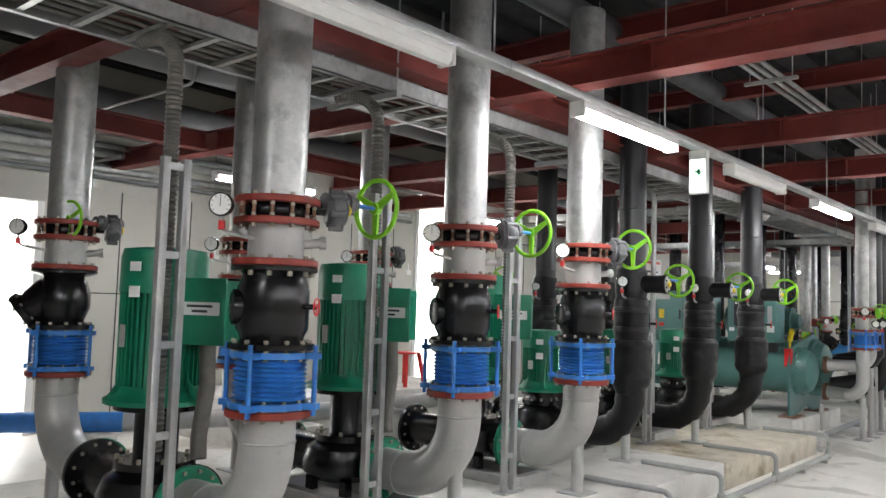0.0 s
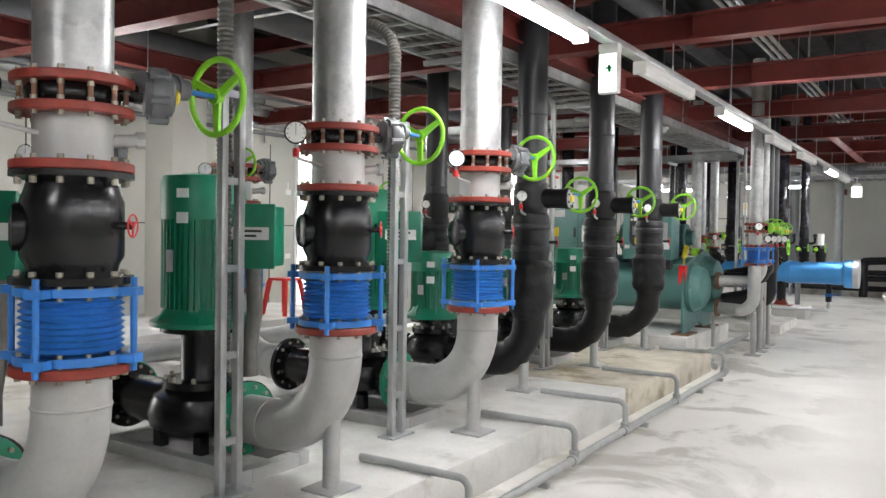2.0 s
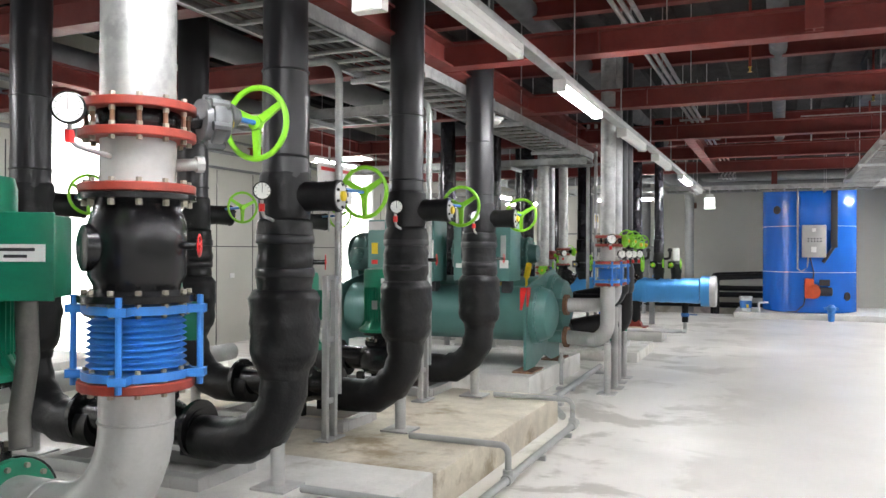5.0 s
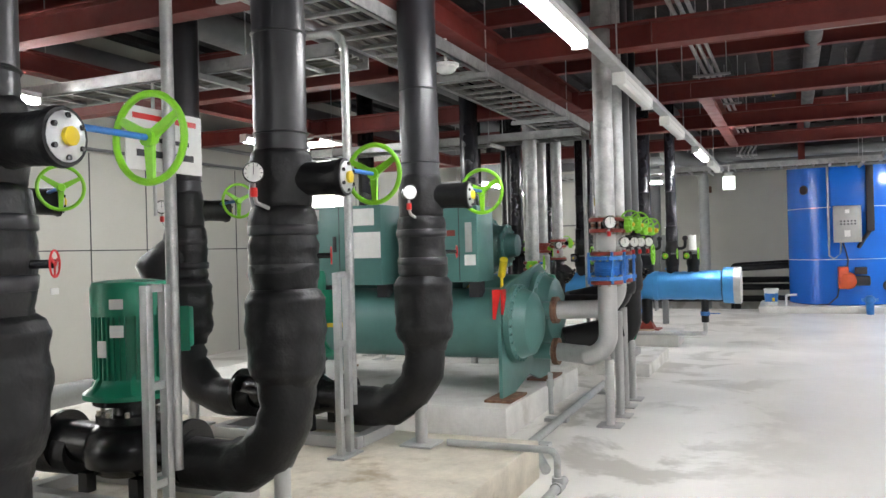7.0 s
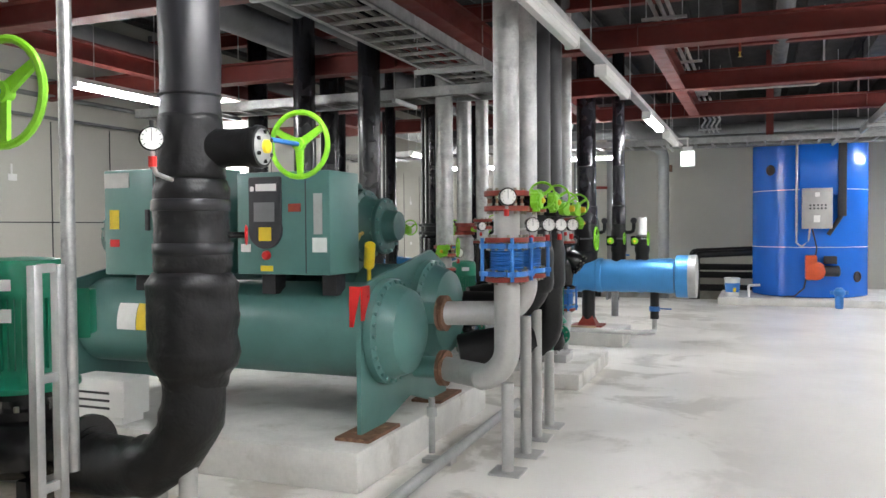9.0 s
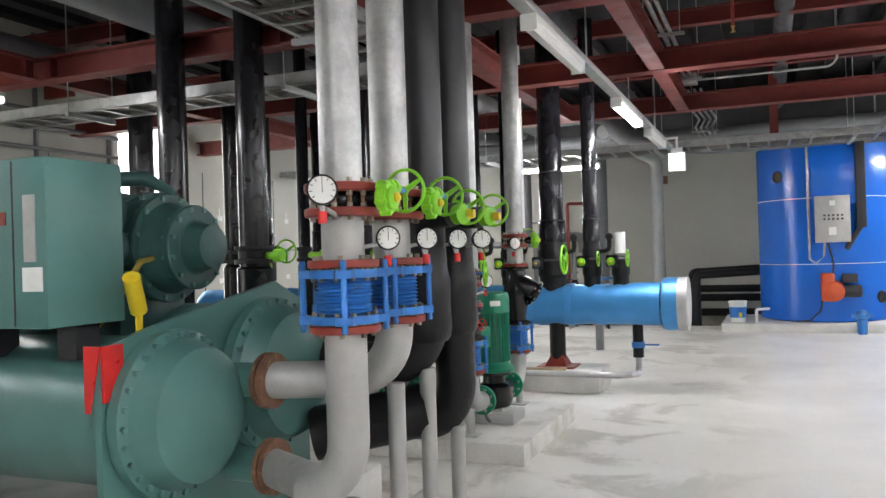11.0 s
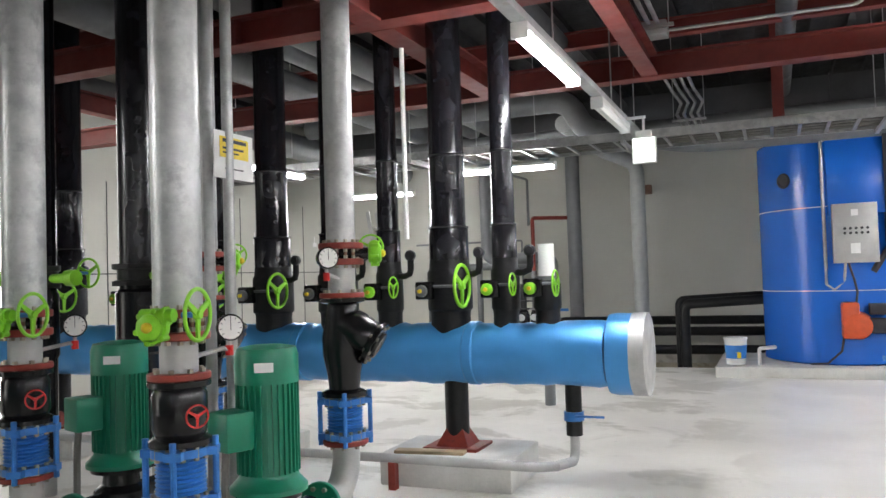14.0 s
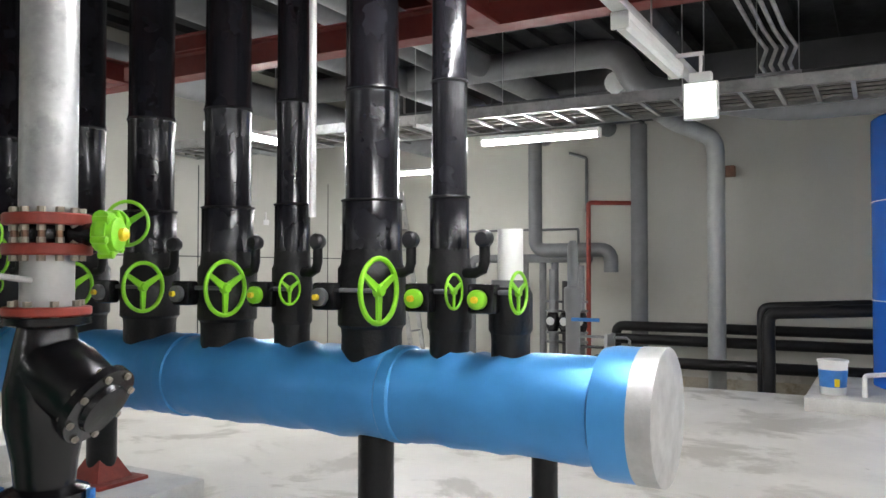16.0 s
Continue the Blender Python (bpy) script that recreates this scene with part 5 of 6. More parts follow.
part("writing", Mesh().box(0.004, 0.006, -0.15, 0.15, 0.13, 0.15).box(0.004, 0.006, -0.18, 0.18, 0.06, 0.09), INK, e)
part("tie", Mesh().cyl((-0.02, -0.05, -0.2), (-0.02, -0.05, 0.4), 0.008, 8), STRUT, e)


# ---- blue header ----
HY, HZ, HR = 17.36, 0.89, 0.212
hd = thing("header_pipe", Matrix.Translation((-3.35, HY, 0)), "large horizontal header pipe in shiny wrinkled blue foil", "header pipe")
rng = random.Random(7)
pts, rad = [], []
k = 0
x = -7.9
while x < -2.22:
    pts.append(Vector((x + 3.35, 0, HZ)))
    rad.append(HR + rng.uniform(-0.006, 0.006))
    x += 0.06
jk = Mesh().sweep(pts, rad, 56)
RISERS = ((-2.665, 0.075, 0.085), (-2.965, 0.08, 0.075), (-3.385, 0.128, 0.145), (-3.87, 0.08, 0.075), (-4.31, 0.122, 0.135), (-4.90, 0.127, 0.13), (-5.49, 0.125, 0.13), (-6.25, 0.1, 0.075), (-7.1, 0.13, 0.13))
skin = []
for p in jk.v:
    v = Vector(p)
    d = Vector((0, v.y, v.z - HZ))
    w = 1 - abs(noise.noise(Vector((v.x * 3.2 + v.z * 3.0, v.y * 3.0 - v.x * 1.4, v.z * 2.5))))
    near = min(abs(v.x - (q[0] + 3.35)) for q in RISERS)
    top = max(0.0, (v.z - HZ) / HR)
    fold = math.sin(v.x * 46 + v.z * 30) * 0.011 * max(0.0, 1 - near / 0.26) * top
    skin.append(tuple(v + d.normalized() * (0.010 * w ** 5 + fold)) if d.length > 0.01 else p)
jk.v = skin
part("jacket", jk, HDR, hd, "wrinkled blue foil jacket", 70)
part("end_dome", Mesh().lathe([(HR, 0.0), (HR * 0.95, 0.06), (HR * 0.7, 0.13), (HR * 0.3, 0.165), (0.01, 0.17)], 36, along((-7.9 + 3.35, 0, HZ), (-1, 0, 0))), HDR, hd, "blue foil domed end", 60)
for x in (-3.2, -4.6, -6.1, -7.5):
    part("seam_band", Mesh().lathe([(HR + 0.004, -0.04), (HR + 0.012, -0.03), (HR + 0.012, 0.03), (HR + 0.004, 0.04)], 36, along((x + 3.35, 0, HZ), (1, 0, 0))), HDR, hd)
part("end_flange", Mesh().lathe([(HR, -0.06), (0.262, -0.05), (0.27, 0.0), (0.268, 0.10), (0.27, 0.16)], 40, along((-2.19 + 3.35, 0, HZ), (1, 0, 0))), HDR, hd, "blue wrapped end flange")
part("end_face", Mesh().lathe([(0.272, 0.10), (0.272, 0.195), (0.262, 0.2), (0.03, 0.204)], 40, along((-2.19 + 3.35, 0, HZ), (1, 0, 0))), SILV, hd, "torn silver foil end face")
for x in (-3.36, -5.3, -7.2):
    part("support_post", Mesh().cyl((x + 3.35, 0, 0.25), (x + 3.35, 0, HZ - 0.15), 0.085, 20), RUB, hd, "black lagged support post")
    part("support_foot", Mesh().lathe([(0.17, 0.24), (0.16, 0.255), (0.09, 0.355)], 4, pose(x + 3.35, 0, 0, 0, 0, 45)).box(x + 3.15, x + 3.55, -0.17, 0.17, 0.22, 0.24), RED, hd, "red painted foot plate")
    fixed("support_block", Mesh().box(x - 0.46, x + 0.5, HY - 0.34, HY + 0.33, 0, 0.22, 0.012), CONC, "concrete block under the header foot", "block")
part("drain_post", Mesh().cyl((0.84, 0, 0.34), (0.84, 0, HZ - 0.15), 0.055, 18), RUB, hd)
part("drain_pipe", Mesh().sweep([(0.84, 0, 0.36), (0.84, 0, 0.26)] + [(0.84, -0.0 - 0.08 + 0.08 * math.cos(q * math.pi / 8), 0.26 - 0.08 * math.sin(q * math.pi / 8)) for q in range(1, 5)] + [(0.80, -0.36, 0.21), (0.7, -0.42, 0.21), (-4.4, -0.42, 0.21)], 0.032, 12), GREYP, hd)
part("valve_lever", Mesh().box(0.86, 1.06, -0.08, -0.06, 0.47, 0.485, 0.004).cyl((0.84, 0, 0.44), (0.84, 0, 0.50), 0.068, 16), BLUE, hd, "blue lever of the drain valve")
part("pipe_prop", Mesh().box(-0.35, -0.3, -0.45, -0.39, 0, 0.185), RED, hd)
part("pipe_prop", Mesh().box(-2.3, -2.25, -0.45, -0.39, 0, 0.185), RED, hd)


def header_riser(x, r, wheel, top, mat_pipe=None):
    e = thing("header_riser", Matrix.Translation((x, HY, HZ + HR - 0.06)), "black lagged riser with a lime handwheel on the blue header" if top > 2 else "short capped black branch on the blue header", "pipe", "header risers")
    b = -(HZ + HR - 0.06)
    part("stub", Mesh().lathe([(r * 1.14, 1.02), (r * 1.12, 1.16), (r * 1.16, 1.20)], 26, Matrix.Translation((0, 0, b))), RUB, e)
    vt = 1.47 if top > 2 else 1.36
    v = part("valve_cover", Mesh().lathe([(r * 1.16, 1.19), (r * 1.27, 1.205), (r * 1.27, vt), (r * 1.16, vt + 0.02), (r * 1.12, vt + 0.09 if top > 2 else vt + 0.03)], 26, Matrix.Translation((0, 0, b))), RUB, e, "thick black wrap over a valve")
    if top > 2:
        part("riser", Mesh().lathe([(r * 1.12, 1.54), (r * 1.12, 1.78), (r, 1.80), (r, 2.28), (r * 1.02, 2.29), (r * 1.02, 2.33), (r * 0.98, 2.34), (r * 0.98, top)], 30, Matrix.Translation((0, 0, b))), JACKET, e, "glossy black insulation jacket")
        part("band", Mesh().torus(r * 1.02, 0.006, 28, 6, Matrix.Translation((0, 0, 2.31 + b))), RUB, e)
        part("band", Mesh().torus(r * 1.12, 0.006, 28, 6, Matrix.Translation((0, 0, 1.79 + b))), RUB, e)
    else:
        part("collar", Mesh().cyl((0, 0, 1.36 + b), (0, 0, 1.42 + b), r * 1.1, 24), PIPEG, e)
        part("cap", Mesh().cyl((0, 0, 1.41 + b), (0, 0, 1.64 + b), r * 0.74, 24), WHITE, e, "white pipe stub end")
    g = Vector((0, -1, 0))
    c = Vector((-r * 0.9, -r * 1.27 - 0.08, 1.34 + b))
    part("valve_neck", Mesh().cyl((-r * 0.9, 0, 1.34 + b), c, 0.05, 14), RUB, v)
    part("gearbox", Mesh().lathe([(0.036, -0.03), (0.042, -0.02), (0.042, 0.026), (0.03, 0.034)], 16, along(c, g)), GEAR if wheel > 0.11 else LIME, v)
    part("gear_case", Mesh().box(c.x - 0.055, c.x + 0.07, c.y, c.y + 0.07, c.z - 0.06, c.z + 0.065, 0.012), CAST, v, "black gear case")
    part("indicator", Mesh().lathe([(0.016, 0.03), (0.013, 0.052)], 12, along(c, g)), YELLOW, v, "yellow position indicator")
    lift = 0.06 if wheel > 0.11 else 0.0
    handwheel(v, c + Vector((r * 1.2 + 0.07 + lift, 0.05, 0.03)), (1, 0, 0), wheel, r * 1.2 + 0.05 + lift, LIME, "handwheel", GEAR)
    if top > 2:
        part("vent_pipe", Mesh().sweep([(r * 0.9, -0.02, 1.45 + b), (r + 0.07, -0.04, 1.45 + b), (r + 0.11, -0.05, 1.465 + b), (r + 0.12, -0.05, 1.5 + b), (r + 0.12, -0.05, 1.58 + b)], 0.024, 12), RUB, v, "small black bent vent pipe")
        part("vent_cap", Mesh().lathe([(0.03, 0), (0.04, 0.02), (0.04, 0.05), (0.028, 0.065)], 16, along((r + 0.12, -0.02, 1.6 + b), (0, -1, 0))), RUBG, v, "round black vent cap")
    return e


for k, (x, r, w) in enumerate(RISERS):
    header_riser(x, r, w, TOPZ if k else 1.8)
tagged(part("thin_conduit", Mesh().cyl((-3.68, 17.28, 1.72), (-3.68, 17.28, 3.7), 0.018, 10), WHITE), "thin white conduit beside a black riser", "conduit")
ld = thing("ladder", Matrix.Translation((-7.0, 23.9, 0)) @ pose(0, 0, 0, 0, -9, 0), "bare aluminium ladder leaning behind the header", "ladder")
for q in (-0.16, 0.16):
    part("stile", Mesh().box(-0.03, 0.03, q - 0.015, q + 0.015, 0.0, 2.6), GALV, ld)
for q in range(8):
    part("rung", Mesh().cyl((0, -0.15, 0.3 + q * 0.29), (0, 0.15, 0.3 + q * 0.29), 0.014, 8), GALV, ld)

# risers behind the chiller
for k, (x, y, r, m) in enumerate([(-4.97, 14.2, 0.115, JACKET), (-5.7, 14.15, 0.115, JACKET), (-4.58, 15.95, 0.09, GALV), (-4.99, 16.0, 0.12, JACKET), (-5.22, 16.4, 0.11, JACKET), (-5.45, 15.7, 0.06, JACKET), (-6.4, 15.9, 0.12, JACKET), (-7.0, 15.2, 0.12, JACKET)]):
    e = thing("rear_riser", Matrix.Translation((x, y, 0)), "black lagged riser standing behind the chiller" if m is JACKET else "galvanized riser standing behind the chiller", "pipe", "rear risers")
    part("riser", Mesh().lathe([(r, 0.3), (r, 1.0), (r * 1.2, 1.02), (r * 1.2, 1.4), (r, 1.42), (r, TOPZ)], 20), m, e)
    part("foot", Mesh().cyl((0, 0, 0), (0, 0, 0.31), 0.045, 12).box(-0.1, 0.1, -0.1, 0.1, 0, 0.012), GREYP, e)
    v = part("valve", Mesh().lathe([(r * 1.35, 1.44), (r * 1.35, 1.47), (r * 1.1, 1.48), (r * 1.1, 1.54), (r * 1.35, 1.55), (r * 1.35, 1.58)], 20), RED if m is GALV else RUB, e)
    part("gearbox", Mesh().lathe([(0.05, 0), (0.05, 0.07)], 12, along((0.2, -0.02, 1.5), (1, 0, 0))).cyl((0, 0, 1.5), (0.2, -0.02, 1.5), 0.03, 10), LIME, v)
    handwheel(v, Vector((0.2, 0.14, 1.53)), (0, 1, 0), 0.09, 0.1)

# ---- boiler and end wall ----
bo = thing("boiler", Matrix.Translation((-0.33, 24.55, 0.14)), "tall upright blue boiler with control box and orange burner", "boiler")
part("shell", Mesh().lathe([(1.01, 0.0), (1.06, 0.02), (1.06, 2.98), (1.04, 3.0), (0.3, 3.03)], 64), TANKB, bo, "glossy blue sheet metal shell")
for z in (0.96, 2.06):
    part("joint_band", Mesh().lathe([(1.061, z), (1.066, z + 0.002), (1.066, z + 0.010), (1.061, z + 0.012)], 64, None, False), WHITE, bo, "thin pale joint line")
part("front_panel", Mesh().box(-0.22, 0.58, -1.09, -0.80, 1.95, 2.98, 0.01), TANKB, bo, "flat blue front panel")
cb = part("control_box", Mesh().box(-0.18, 0.34, -1.20, -1.05, 1.32, 2.08, 0.01), GREYP, bo, "grey steel control box")
for k in range(5):
    for q in (1.70, 1.76):
        part("switch", Mesh().lathe([(0.018, 0), (0.018, 0.015)], 10, along((-0.04 + 0.065 * k, -1.2, q), (0, -1, 0))), INK, cb)
part("box_label", Mesh().box(0.02, 0.13, -1.205, -1.2, 1.44, 1.57), PAPER, cb)
part("box_label", Mesh().box(0.04, 0.12, -1.205, -1.2, 1.92, 2.0), PAPER, cb)
part("flue", Mesh().box(0.44, 0.58, -1.14, -0.90, 1.55, 2.97, 0.01).sweep([(0.5, -1.02, 1.56), (0.38, -1.02, 1.36), (0.28, -1.02, 1.2)], 0.04, 10), INK, bo, "black duct down the front")
part("conduit", Mesh().cyl((-0.27, -1.08, 1.25), (-0.27, -1.08, 2.95), 0.022, 10).sweep([(-0.27, -1.03, 1.27), (-0.27, -1.04, 1.05), (-0.18, -1.04, 0.98), (-0.06, -1.04, 1.08), (-0.04, -1.1, 1.33)], 0.018, 8), GALV, bo)
bu = part("burner", Mesh().lathe([(0.19, 0), (0.19, 0.1), (0.16, 0.14), (0.16, 0.34), (0.12, 0.37)], 24, along((0.06, -0.94, 0.52), (0, -1, 0))).box(-0.12, 0.08, -1.28, -1.0, 0.36, 0.82, 0.03), ORANGE, bo, "orange burner housing")
part("burner_motor", Mesh().lathe([(0.1, 0), (0.1, 0.26), (0.07, 0.28)], 18, along((0.2, -1.12, 0.52), (1, 0, 0))).box(0.2, 0.42, -1.2, -1.04, 0.66, 0.80, 0.01), INK, bu, "black burner motor")
part("flange_ring", Mesh().torus(0.21, 0.03, 24, 8, along((0.04, -0.95, 0.56), (0, -1, 0))), INK, bu)
part("cable", Mesh().sweep([(0.0, -1.05, 1.32), (0.05, -1.12, 1.1), (0.08, -1.1, 0.95), (0.06, -1.1, 0.8)], 0.014, 8), INK, bo)
part("cable", Mesh().sweep([(-0.1, -1.15, 0.4), (-0.14, -1.2, 0.2), (-0.3, -1.15, 0.04), (-0.5, -1.05, 0.02)], 0.014, 8), INK, bo)
for x, z in ((-0.72, 2.46), (0.80, 0.40)):
    a = math.asin(x / 1.06)
    part("port", Mesh().torus(0.085, 0.02, 20, 8, along((1.07 * math.sin(a), -1.065 * math.cos(a), z), (math.sin(a), -math.cos(a), 0))).lathe([(0.085, -0.02), (0.085, 0.004)], 20, along((1.07 * math.sin(a), -1.065 * math.cos(a), z), (math.sin(a), -math.cos(a), 0))), INK, bo, "round black inspection port")
fb = thing("blue_filter", Matrix.Translation((0.10, 23.02, 0)), "small dark blue filter pot before the boiler", "filter")
part("pot", Mesh().lathe([(0.06, 0), (0.07, 0.02), (0.075, 0.24), (0.1, 0.26), (0.1, 0.32), (0.05, 0.38)], 18), BLUE, fb)
part("lug", Mesh().box(-0.15, -0.1, -0.03, 0.03, 0.26, 0.32).box(0.1, 0.15, -0.03, 0.03, 0.26, 0.32), BLUE, fb)
bk = thing("bucket", Matrix.Translation((-1.75, 23.6, 0.14)), "white plastic paint bucket with a blue label", "bucket")
part("pail", Mesh().lathe([(0.12, 0.0), (0.125, 0.01), (0.145, 0.33), (0.155, 0.335), (0.155, 0.36), (0.13, 0.365)], 24), WHITE, bk)
part("blue_label", Mesh().lathe([(0.1305, 0.08), (0.1435, 0.26)], 24, None, False), BLUE, bk)
part("yellow_label", Mesh().box(0.02, 0.07, -0.142, -0.128, 0.09, 0.17), YELLOW, bk)


def lag_run(name, pts, r, m, label):
    q = [Vector(p) for p in pts]
    out = [q[0]]
    for i in range(1, len(q) - 1):
        a, b = (q[i - 1] - q[i]).normalized(), (q[i + 1] - q[i]).normalized()
        out += [q[i] + a * (r * 1.6) * (1 - k / 5) ** 2 + b * (r * 1.6) * (k / 5) ** 2 for k in range(6)]
    out.append(q[-1])
    return tagged(part(name, Mesh().sweep(out, r, 18), m), label, "pipe", "end wall pipes")


lag_run("wall_pipe", [(-4.59, 26.5, -0.6), (-4.59, 26.5, 3.7)], 0.13, PIPEG, "dark grey lagged pipe standing before the end wall")
lag_run("wall_pipe", [(-3.28, 25.6, -0.6), (-3.28, 25.6, 3.25), (-3.75, 25.2, 3.45), (-3.75, 22.5, 3.45)], 0.12, PVC, "pale grey lagged pipe bending under the tray")
lag_run("wall_pipe", [(-7.6, 22.3, 3.72), (-3.62, 22.3, 3.72), (-3.45, 22.3, 3.3), (-2.2, 23.5, 3.2), (4.0, 23.5, 3.2)], 0.15, PIPEG, "grey lagged pipe with a drop under the ceiling")
lag_run("wall_pipe", [(-7.6, 22.9, 3.35), (5.0, 22.9, 3.35)], 0.1, PIPEG, "grey lagged pipe along the ceiling end")
lag_run("wall_pipe", [(-2.5, 24.6, -0.6), (-2.5, 24.6, 0.92), (-1.25, 24.7, 0.98)], 0.075, RUB, "black lagged pipe bending to the boiler")
lag_run("wall_pipe", [(-2.6, 24.8, -0.6), (-2.6, 24.8, 0.98), (-1.25, 24.9, 1.04)], 0.06, RUB, "black lagged pipe bending to the boiler")
for z, y in ((0.18, 25.2), (0.42, 25.9), (0.58, 26.3)):
    lag_run("wall_pipe", [(-4.9, y, -0.6), (-4.9, y, z), (-1.3, y, z), (-1.3, y, 0.0)], 0.075, RUB, "black lagged pipe lying low along the end wall")
lag_run("wall_pipe", [(-6.2, 26.2, 3.6), (-6.2, 26.2, 1.75), (-4.95, 26.2, 1.75), (-4.95, 26.2, 1.4)], 0.11, PIPEG, "grey lagged pipe turning along the end wall")
lag_run("wall_pipe", [(-7.4, 26.3, 0), (-7.4, 26.3, 1.62), (-5.3, 26.3, 1.62)], 0.07, PIPEG, "grey lagged pipe before the end wall")
for x in (-6.25, -5.95, -5.75):
    lag_run("wall_pipe", [(x, 25.9, 0.0), (x, 25.9, 1.55)], 0.055, PIPEG, "small grey upright pipe")
lag_run("thin_pipe", [(-8.0, 26.985, 2.12), (-5.75, 26.985, 2.12), (-5.75, 26.985, 1.2)], 0.02, PIPEG, "thin grey pipe on the end wall")
lag_run("thin_pipe", [(-5.9, 26.975, 3.4), (-5.6, 26.975, 3.3), (-5.6, 26.975, 2.4)], 0.025, PIPEG, "thin bent grey pipe on the end wall")
lag_run("fire_pipe", [(-5.24, 26.0, 0), (-5.24, 26.0, 2.47), (-4.7, 26.4, 2.47)], 0.035, RED, "thin red painted pipe before the end wall")
lag_run("white_tap_pipe", [(-1.45, 23.5, 0.14), (-1.45, 23.5, 0.36), (-1.25, 23.7, 0.36)], 0.025, WHITE, "white plastic tap pipe beside the bucket")
tagged(part("pipe_bracket", Mesh().box(-3.38, -3.2, 26.6, 26.78, 2.83, 2.99, 0.01).cyl((-3.29, 26.75, 2.9), (-3.29, 27.0, 2.9), 0.03, 8), RUST), "rusty bracket on the end wall", "bracket")
st = thing("valve_station", Matrix.Translation((-3.55, 20.6, 0)), "upright valve station with a blue lever beside the header", "valve")
part("body", Mesh().lathe([(0.06, 0), (0.06, 1.1), (0.075, 1.12), (0.075, 1.3), (0.045, 1.32), (0.045, 1.65), (0.025, 1.7)], 16), PIPEG, st)
part("lever", Mesh().box(0.02, 0.26, -0.1, -0.085, 1.03, 1.06, 0.004), BLUE, st, "blue lever")

# ---- panel wall, ledge and background on the west side ----
for k in range(34):
    y = Y0 + 0.97 * k
    if any(a - 0.05 < y < b + 0.05 for a, b in OPEN):
        continue
    part("panel_joint", Mesh().box(X0, X0 + 0.006, y, y + 0.014, 0, 2.88), INK, west)
    if k % 2 == 0:
        part("panel_tag", Mesh().box(X0, X0 + 0.01, y + 0.35, y + 0.47, 2.12, 2.2).box(X0, X0 + 0.01, y + 0.39, y + 0.41, 2.2, 2.32), PAPER, west)
        part("panel_tag", Mesh().box(X0, X0 + 0.01, y + 0.35, y + 0.47, 1.1, 1.18), PAPER, west)
for a, b in zip([Y0] + [o[1] for o in OPEN], [o[0] for o in OPEN] + [Y1]):
    part("panel_joint", Mesh().box(X0, X0 + 0.006, a, b, 1.62, 1.634), INK, west)
tagged(part("outside", Mesh().box(X0 - 2.6, X0 - 2.5, Y0, Y1, -0.2, 5), DAY), "bright overexposed daylight behind the openings", "backdrop", kind="structure")
for a, b in OPEN:
    e = thing("door_frame", Matrix.Translation((X0, a, 0)), "pale frame of a bright open doorway", "door frame", "doorways", "structure")
    for q in (0.0, b - a):
        part("jamb", Mesh().box(-0.22, 0.03, q - 0.04, q + 0.04, 0, 2.66 if a < 5 else 3.8), WHITE, e)
for dx, z, r in ((0.14, 3.02, 0.03), (0.16, 3.12, 0.045), (0.3, 3.3, 0.07), (0.5, 3.34, 0.035), (0.62, 3.46, 0.03), (0.3, 3.62, 0.05)):
    lag_run("service_pipe", [(X0 + dx, Y0 + 0.05, z), (X0 + dx, 9.8, z)], r, GALV if r > 0.04 else PIPEG, "galvanized service pipe along the panel wall")
for k in range(6):
    y = 0.9 + 1.7 * k
    e = thing("pipe_bracket", Matrix.Translation((X0, y, 3.2)), "galvanized channel bracket under the service pipes", "bracket", "wall brackets")
    part("arm", Mesh().box(0, 0.7, -0.02, 0.02, -0.01, 0.025), STRUT, e)
    part("upright", Mesh().box(0.0, 0.03, -0.02, 0.02, -0.3, 0.5), STRUT, e)
for y in (6.9,):
    fixed("column", Mesh().box(-8.7, -8.2, y - 0.25, y + 0.25, 0, H, 0.01), WALL, "square plastered column", "column")
st = thing("stool", Matrix.Translation((-7.6, 7.9, 0.5)), "red plastic stool on the concrete ledge", "stool")
part("seat", Mesh().box(-0.15, 0.15, -0.15, 0.15, 0.43, 0.46, 0.012), SIGNRED, st)
for sx in (-1, 1):
    for sy in (-1, 1):
        part("leg", Mesh().add([(sx * 0.13 + dx, sy * 0.13 + dy, 0.43) for dx in (-0.025, 0.025) for dy in (-0.025, 0.025)] + [(sx * 0.19 + dx, sy * 0.19 + dy, 0.0) for dx in (-0.02, 0.02) for dy in (-0.02, 0.02)], [(0, 1, 3, 2), (4, 6, 7, 5), (0, 4, 5, 1), (2, 3, 7, 6), (0, 2, 6, 4), (1, 5, 7, 3)]), SIGNRED, st)
lag_run("blue_pipe", [(-8.9, 2.0, 0.36), (-7.6, 3.85, 0.36)], 0.1, BLUE, "blue painted pipe lying behind the pumps")
lag_run("grey_pipe", [(-7.6, 3.85, 0.36), (-6.7, 5.1, 0.42), (-6.7, 10.2, 0.42)], 0.095, PVC, "grey pipe lying behind the pumps")
for x, y in ((-8.4, 2.7), (-7.75, 3.6), (-6.7, 5.3), (-6.7, 7.0), (-6.7, 9.0)):
    fixed("pipe_block", Mesh().box(x - 0.3, x + 0.3, y - 0.12, y + 0.12, 0, 0.27 if y < 4 else 0.335, 0.01), CONC, "small concrete block under a pipe", "block")

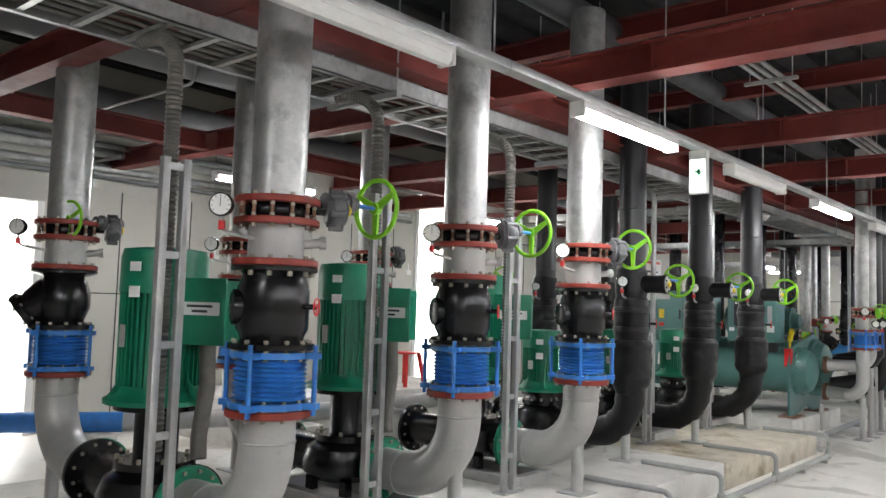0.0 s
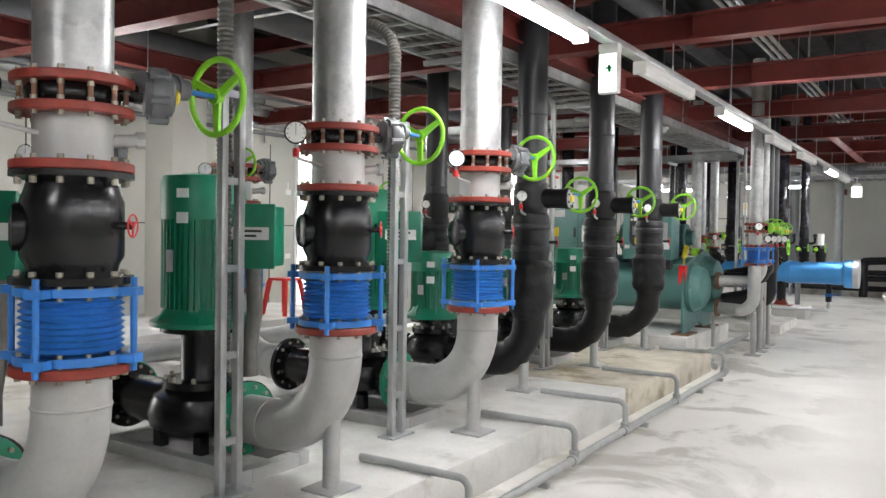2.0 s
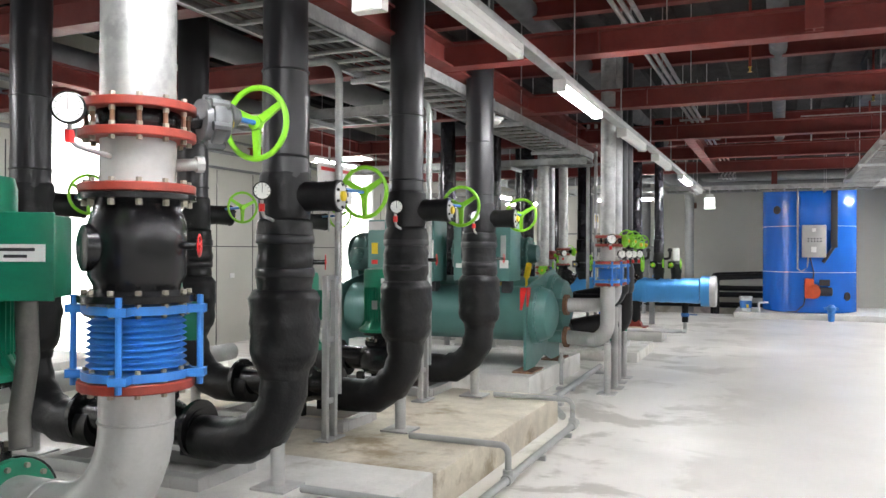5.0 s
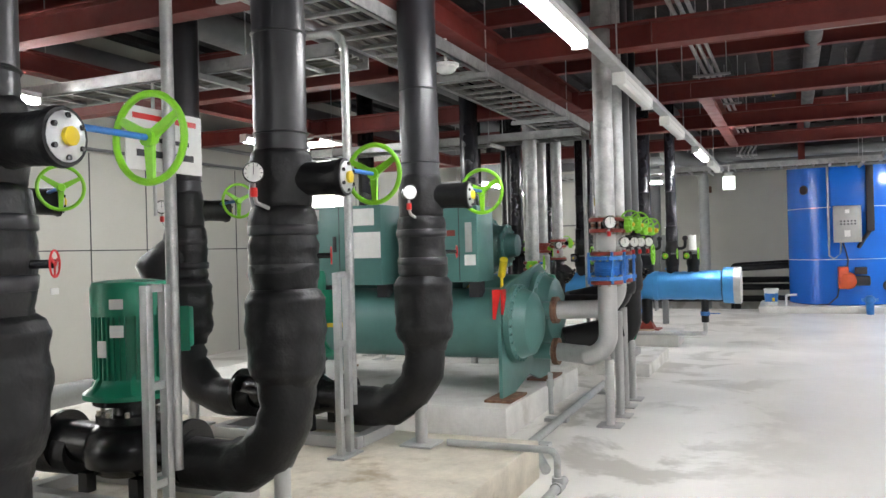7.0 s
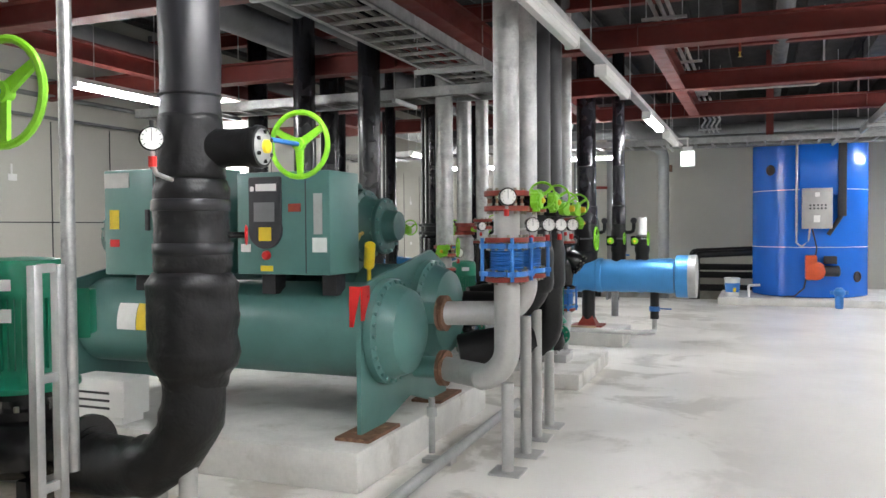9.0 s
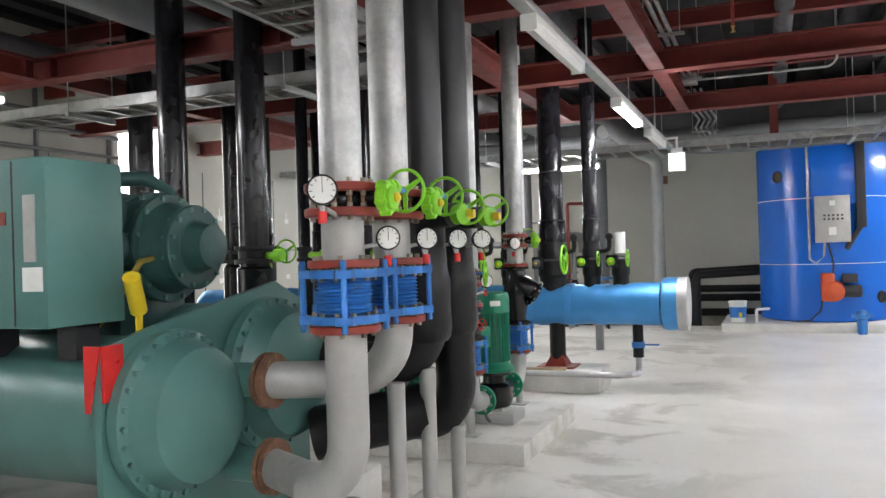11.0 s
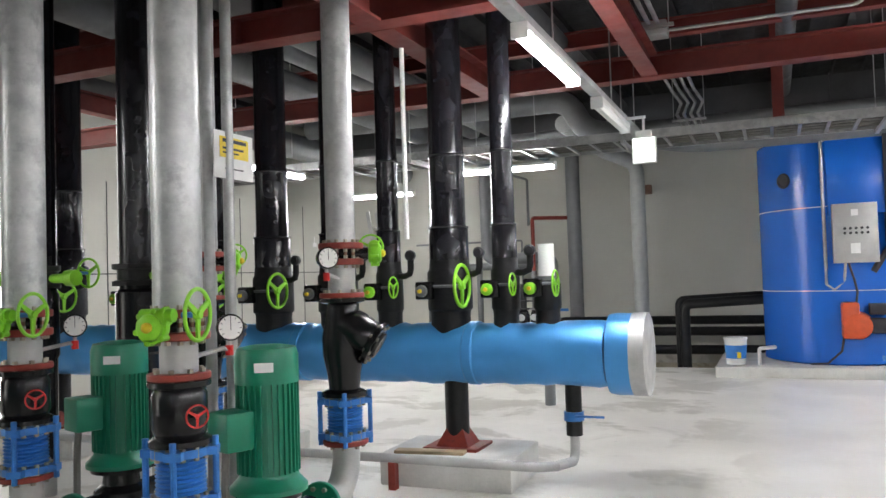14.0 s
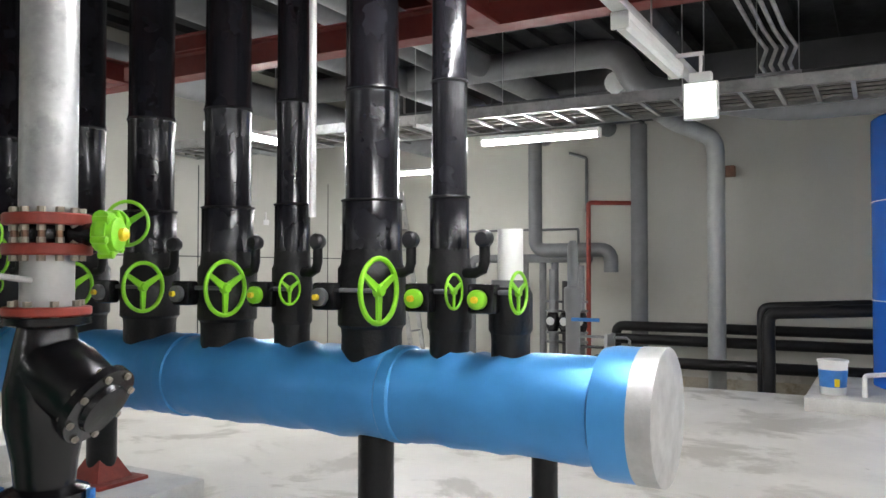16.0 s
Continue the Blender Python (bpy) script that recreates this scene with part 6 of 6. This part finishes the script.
vs = thing("red_vessel", Matrix.Translation((-6.6, 14.85, 0)), "small red pressure vessel on a grey stand behind the chiller", "pressure vessel")
part("body", Mesh().lathe([(0.04, 0.72), (0.11, 0.75), (0.125, 0.80), (0.125, 1.10), (0.11, 1.16), (0.04, 1.19)], 20), SIGNRED, vs)
part("stand", Mesh().cyl((0, 0, 0), (0, 0, 0.73), 0.03, 10).box(-0.12, 0.12, -0.12, 0.12, 0, 0.012), GREYP, vs)

# ---- loose and wall-hung things ----
uh = thing("unit_heater", Matrix.Translation((X0 + 0.04, 16.7, 3.55)), "beige drum heater with red-brown ends on the panel wall", "heater")
part("drum", Mesh().lathe([(0.17, -0.42), (0.2, -0.4), (0.2, 0.4), (0.17, 0.42)], 24, along((0.24, 0, 0.2), (0, 1, 0))), WALL, uh)
for q in (-0.47, 0.39):
    part("end_box", Mesh().box(0.0, 0.44, q, q + 0.08, -0.02, 0.42, 0.01), RED, uh, "red-brown end bracket")
for z, r in ((3.16, 0.03), (2.9, 0.022), (3.36, 0.022)):
    lag_run("service_pipe", [(X0 + 0.16, 12.2, z), (X0 + 0.16, 17.3, z)], r, PIPEG, "thin dark pipe along the panel wall")
for y in (16.05, 17.2):
    lag_run("service_pipe", [(X0 + 0.1, y, 0.0), (X0 + 0.1, y, 4.3)], 0.03, PIPEG, "thin upright pipe on the panel wall")
for x, n in ((-3.36, 0), (-5.3, 1)):
    e = thing("wooden_board", Matrix.Translation((x - 0.1, HY - 0.25, 0.22)) @ pose(0, 0, 0, 0, 0, 6 - 14 * n), "rough pale offcut of board on the concrete block", "board", "board offcuts")
    part("plank", Mesh().box(-0.26, 0.24, -0.05, 0.05, 0.0, 0.022, 0.003), WOOD, e)


def valve_stand(x, y, h, r, m):
    e = thing("valve_stand", Matrix.Translation((x, y, 0)), "upright pipe with flanged valves before the end wall", "valve", "valve stands")
    part("pipe", Mesh().cyl((0, 0, 0), (0, 0, h), r, 16), m, e)
    for z in (0.5, 0.62, 0.9, 1.02):
        part("flange", Mesh().lathe([(r * 1.9, z), (r * 1.9, z + 0.025)], 18), m, e)
    part("valve_body", Mesh().lathe([(r * 1.2, 0.64), (r * 1.7, 0.7), (r * 1.7, 0.82), (r * 1.2, 0.89)], 18), CAST, e)
    part("dial", Mesh().lathe([(0.05, 0), (0.055, 0.02), (0.045, 0.03)], 14, along((0, -r * 1.5, 0.78), (0, -1, 0))), GREYP, e)


for x, y, h, r, m in ((-5.05, 24.0, 1.45, 0.05, PIPEG), (-4.86, 24.0, 1.3, 0.06, RUBG), (-4.68, 24.05, 1.5, 0.045, PIPEG)):
    valve_stand(x, y, h, r, m)
rk = thing("pipe_rack", Matrix.Translation((-4.25, 23.6, 0)), "low dark rack of bent small pipes near the end wall", "pipe rack")
for k in range(4):
    part("pipe", Mesh().sweep([(-0.5, 0.08 * k, 0.25 + 0.12 * k), (0.22, 0.08 * k, 0.25 + 0.12 * k), (0.26, 0.08 * k, 0.22 + 0.12 * k), (0.28 - 0.03 * k, 0.08 * k, 0.0)], 0.018, 8), (RUB, PIPEG)[k % 2], rk)
part("post", Mesh().box(-0.46, -0.42, -0.02, 0.3, 0.0, 0.7), STRUT, rk)
part("post", Mesh().box(0.02, 0.06, -0.02, 0.3, 0.0, 0.66), STRUT, rk)
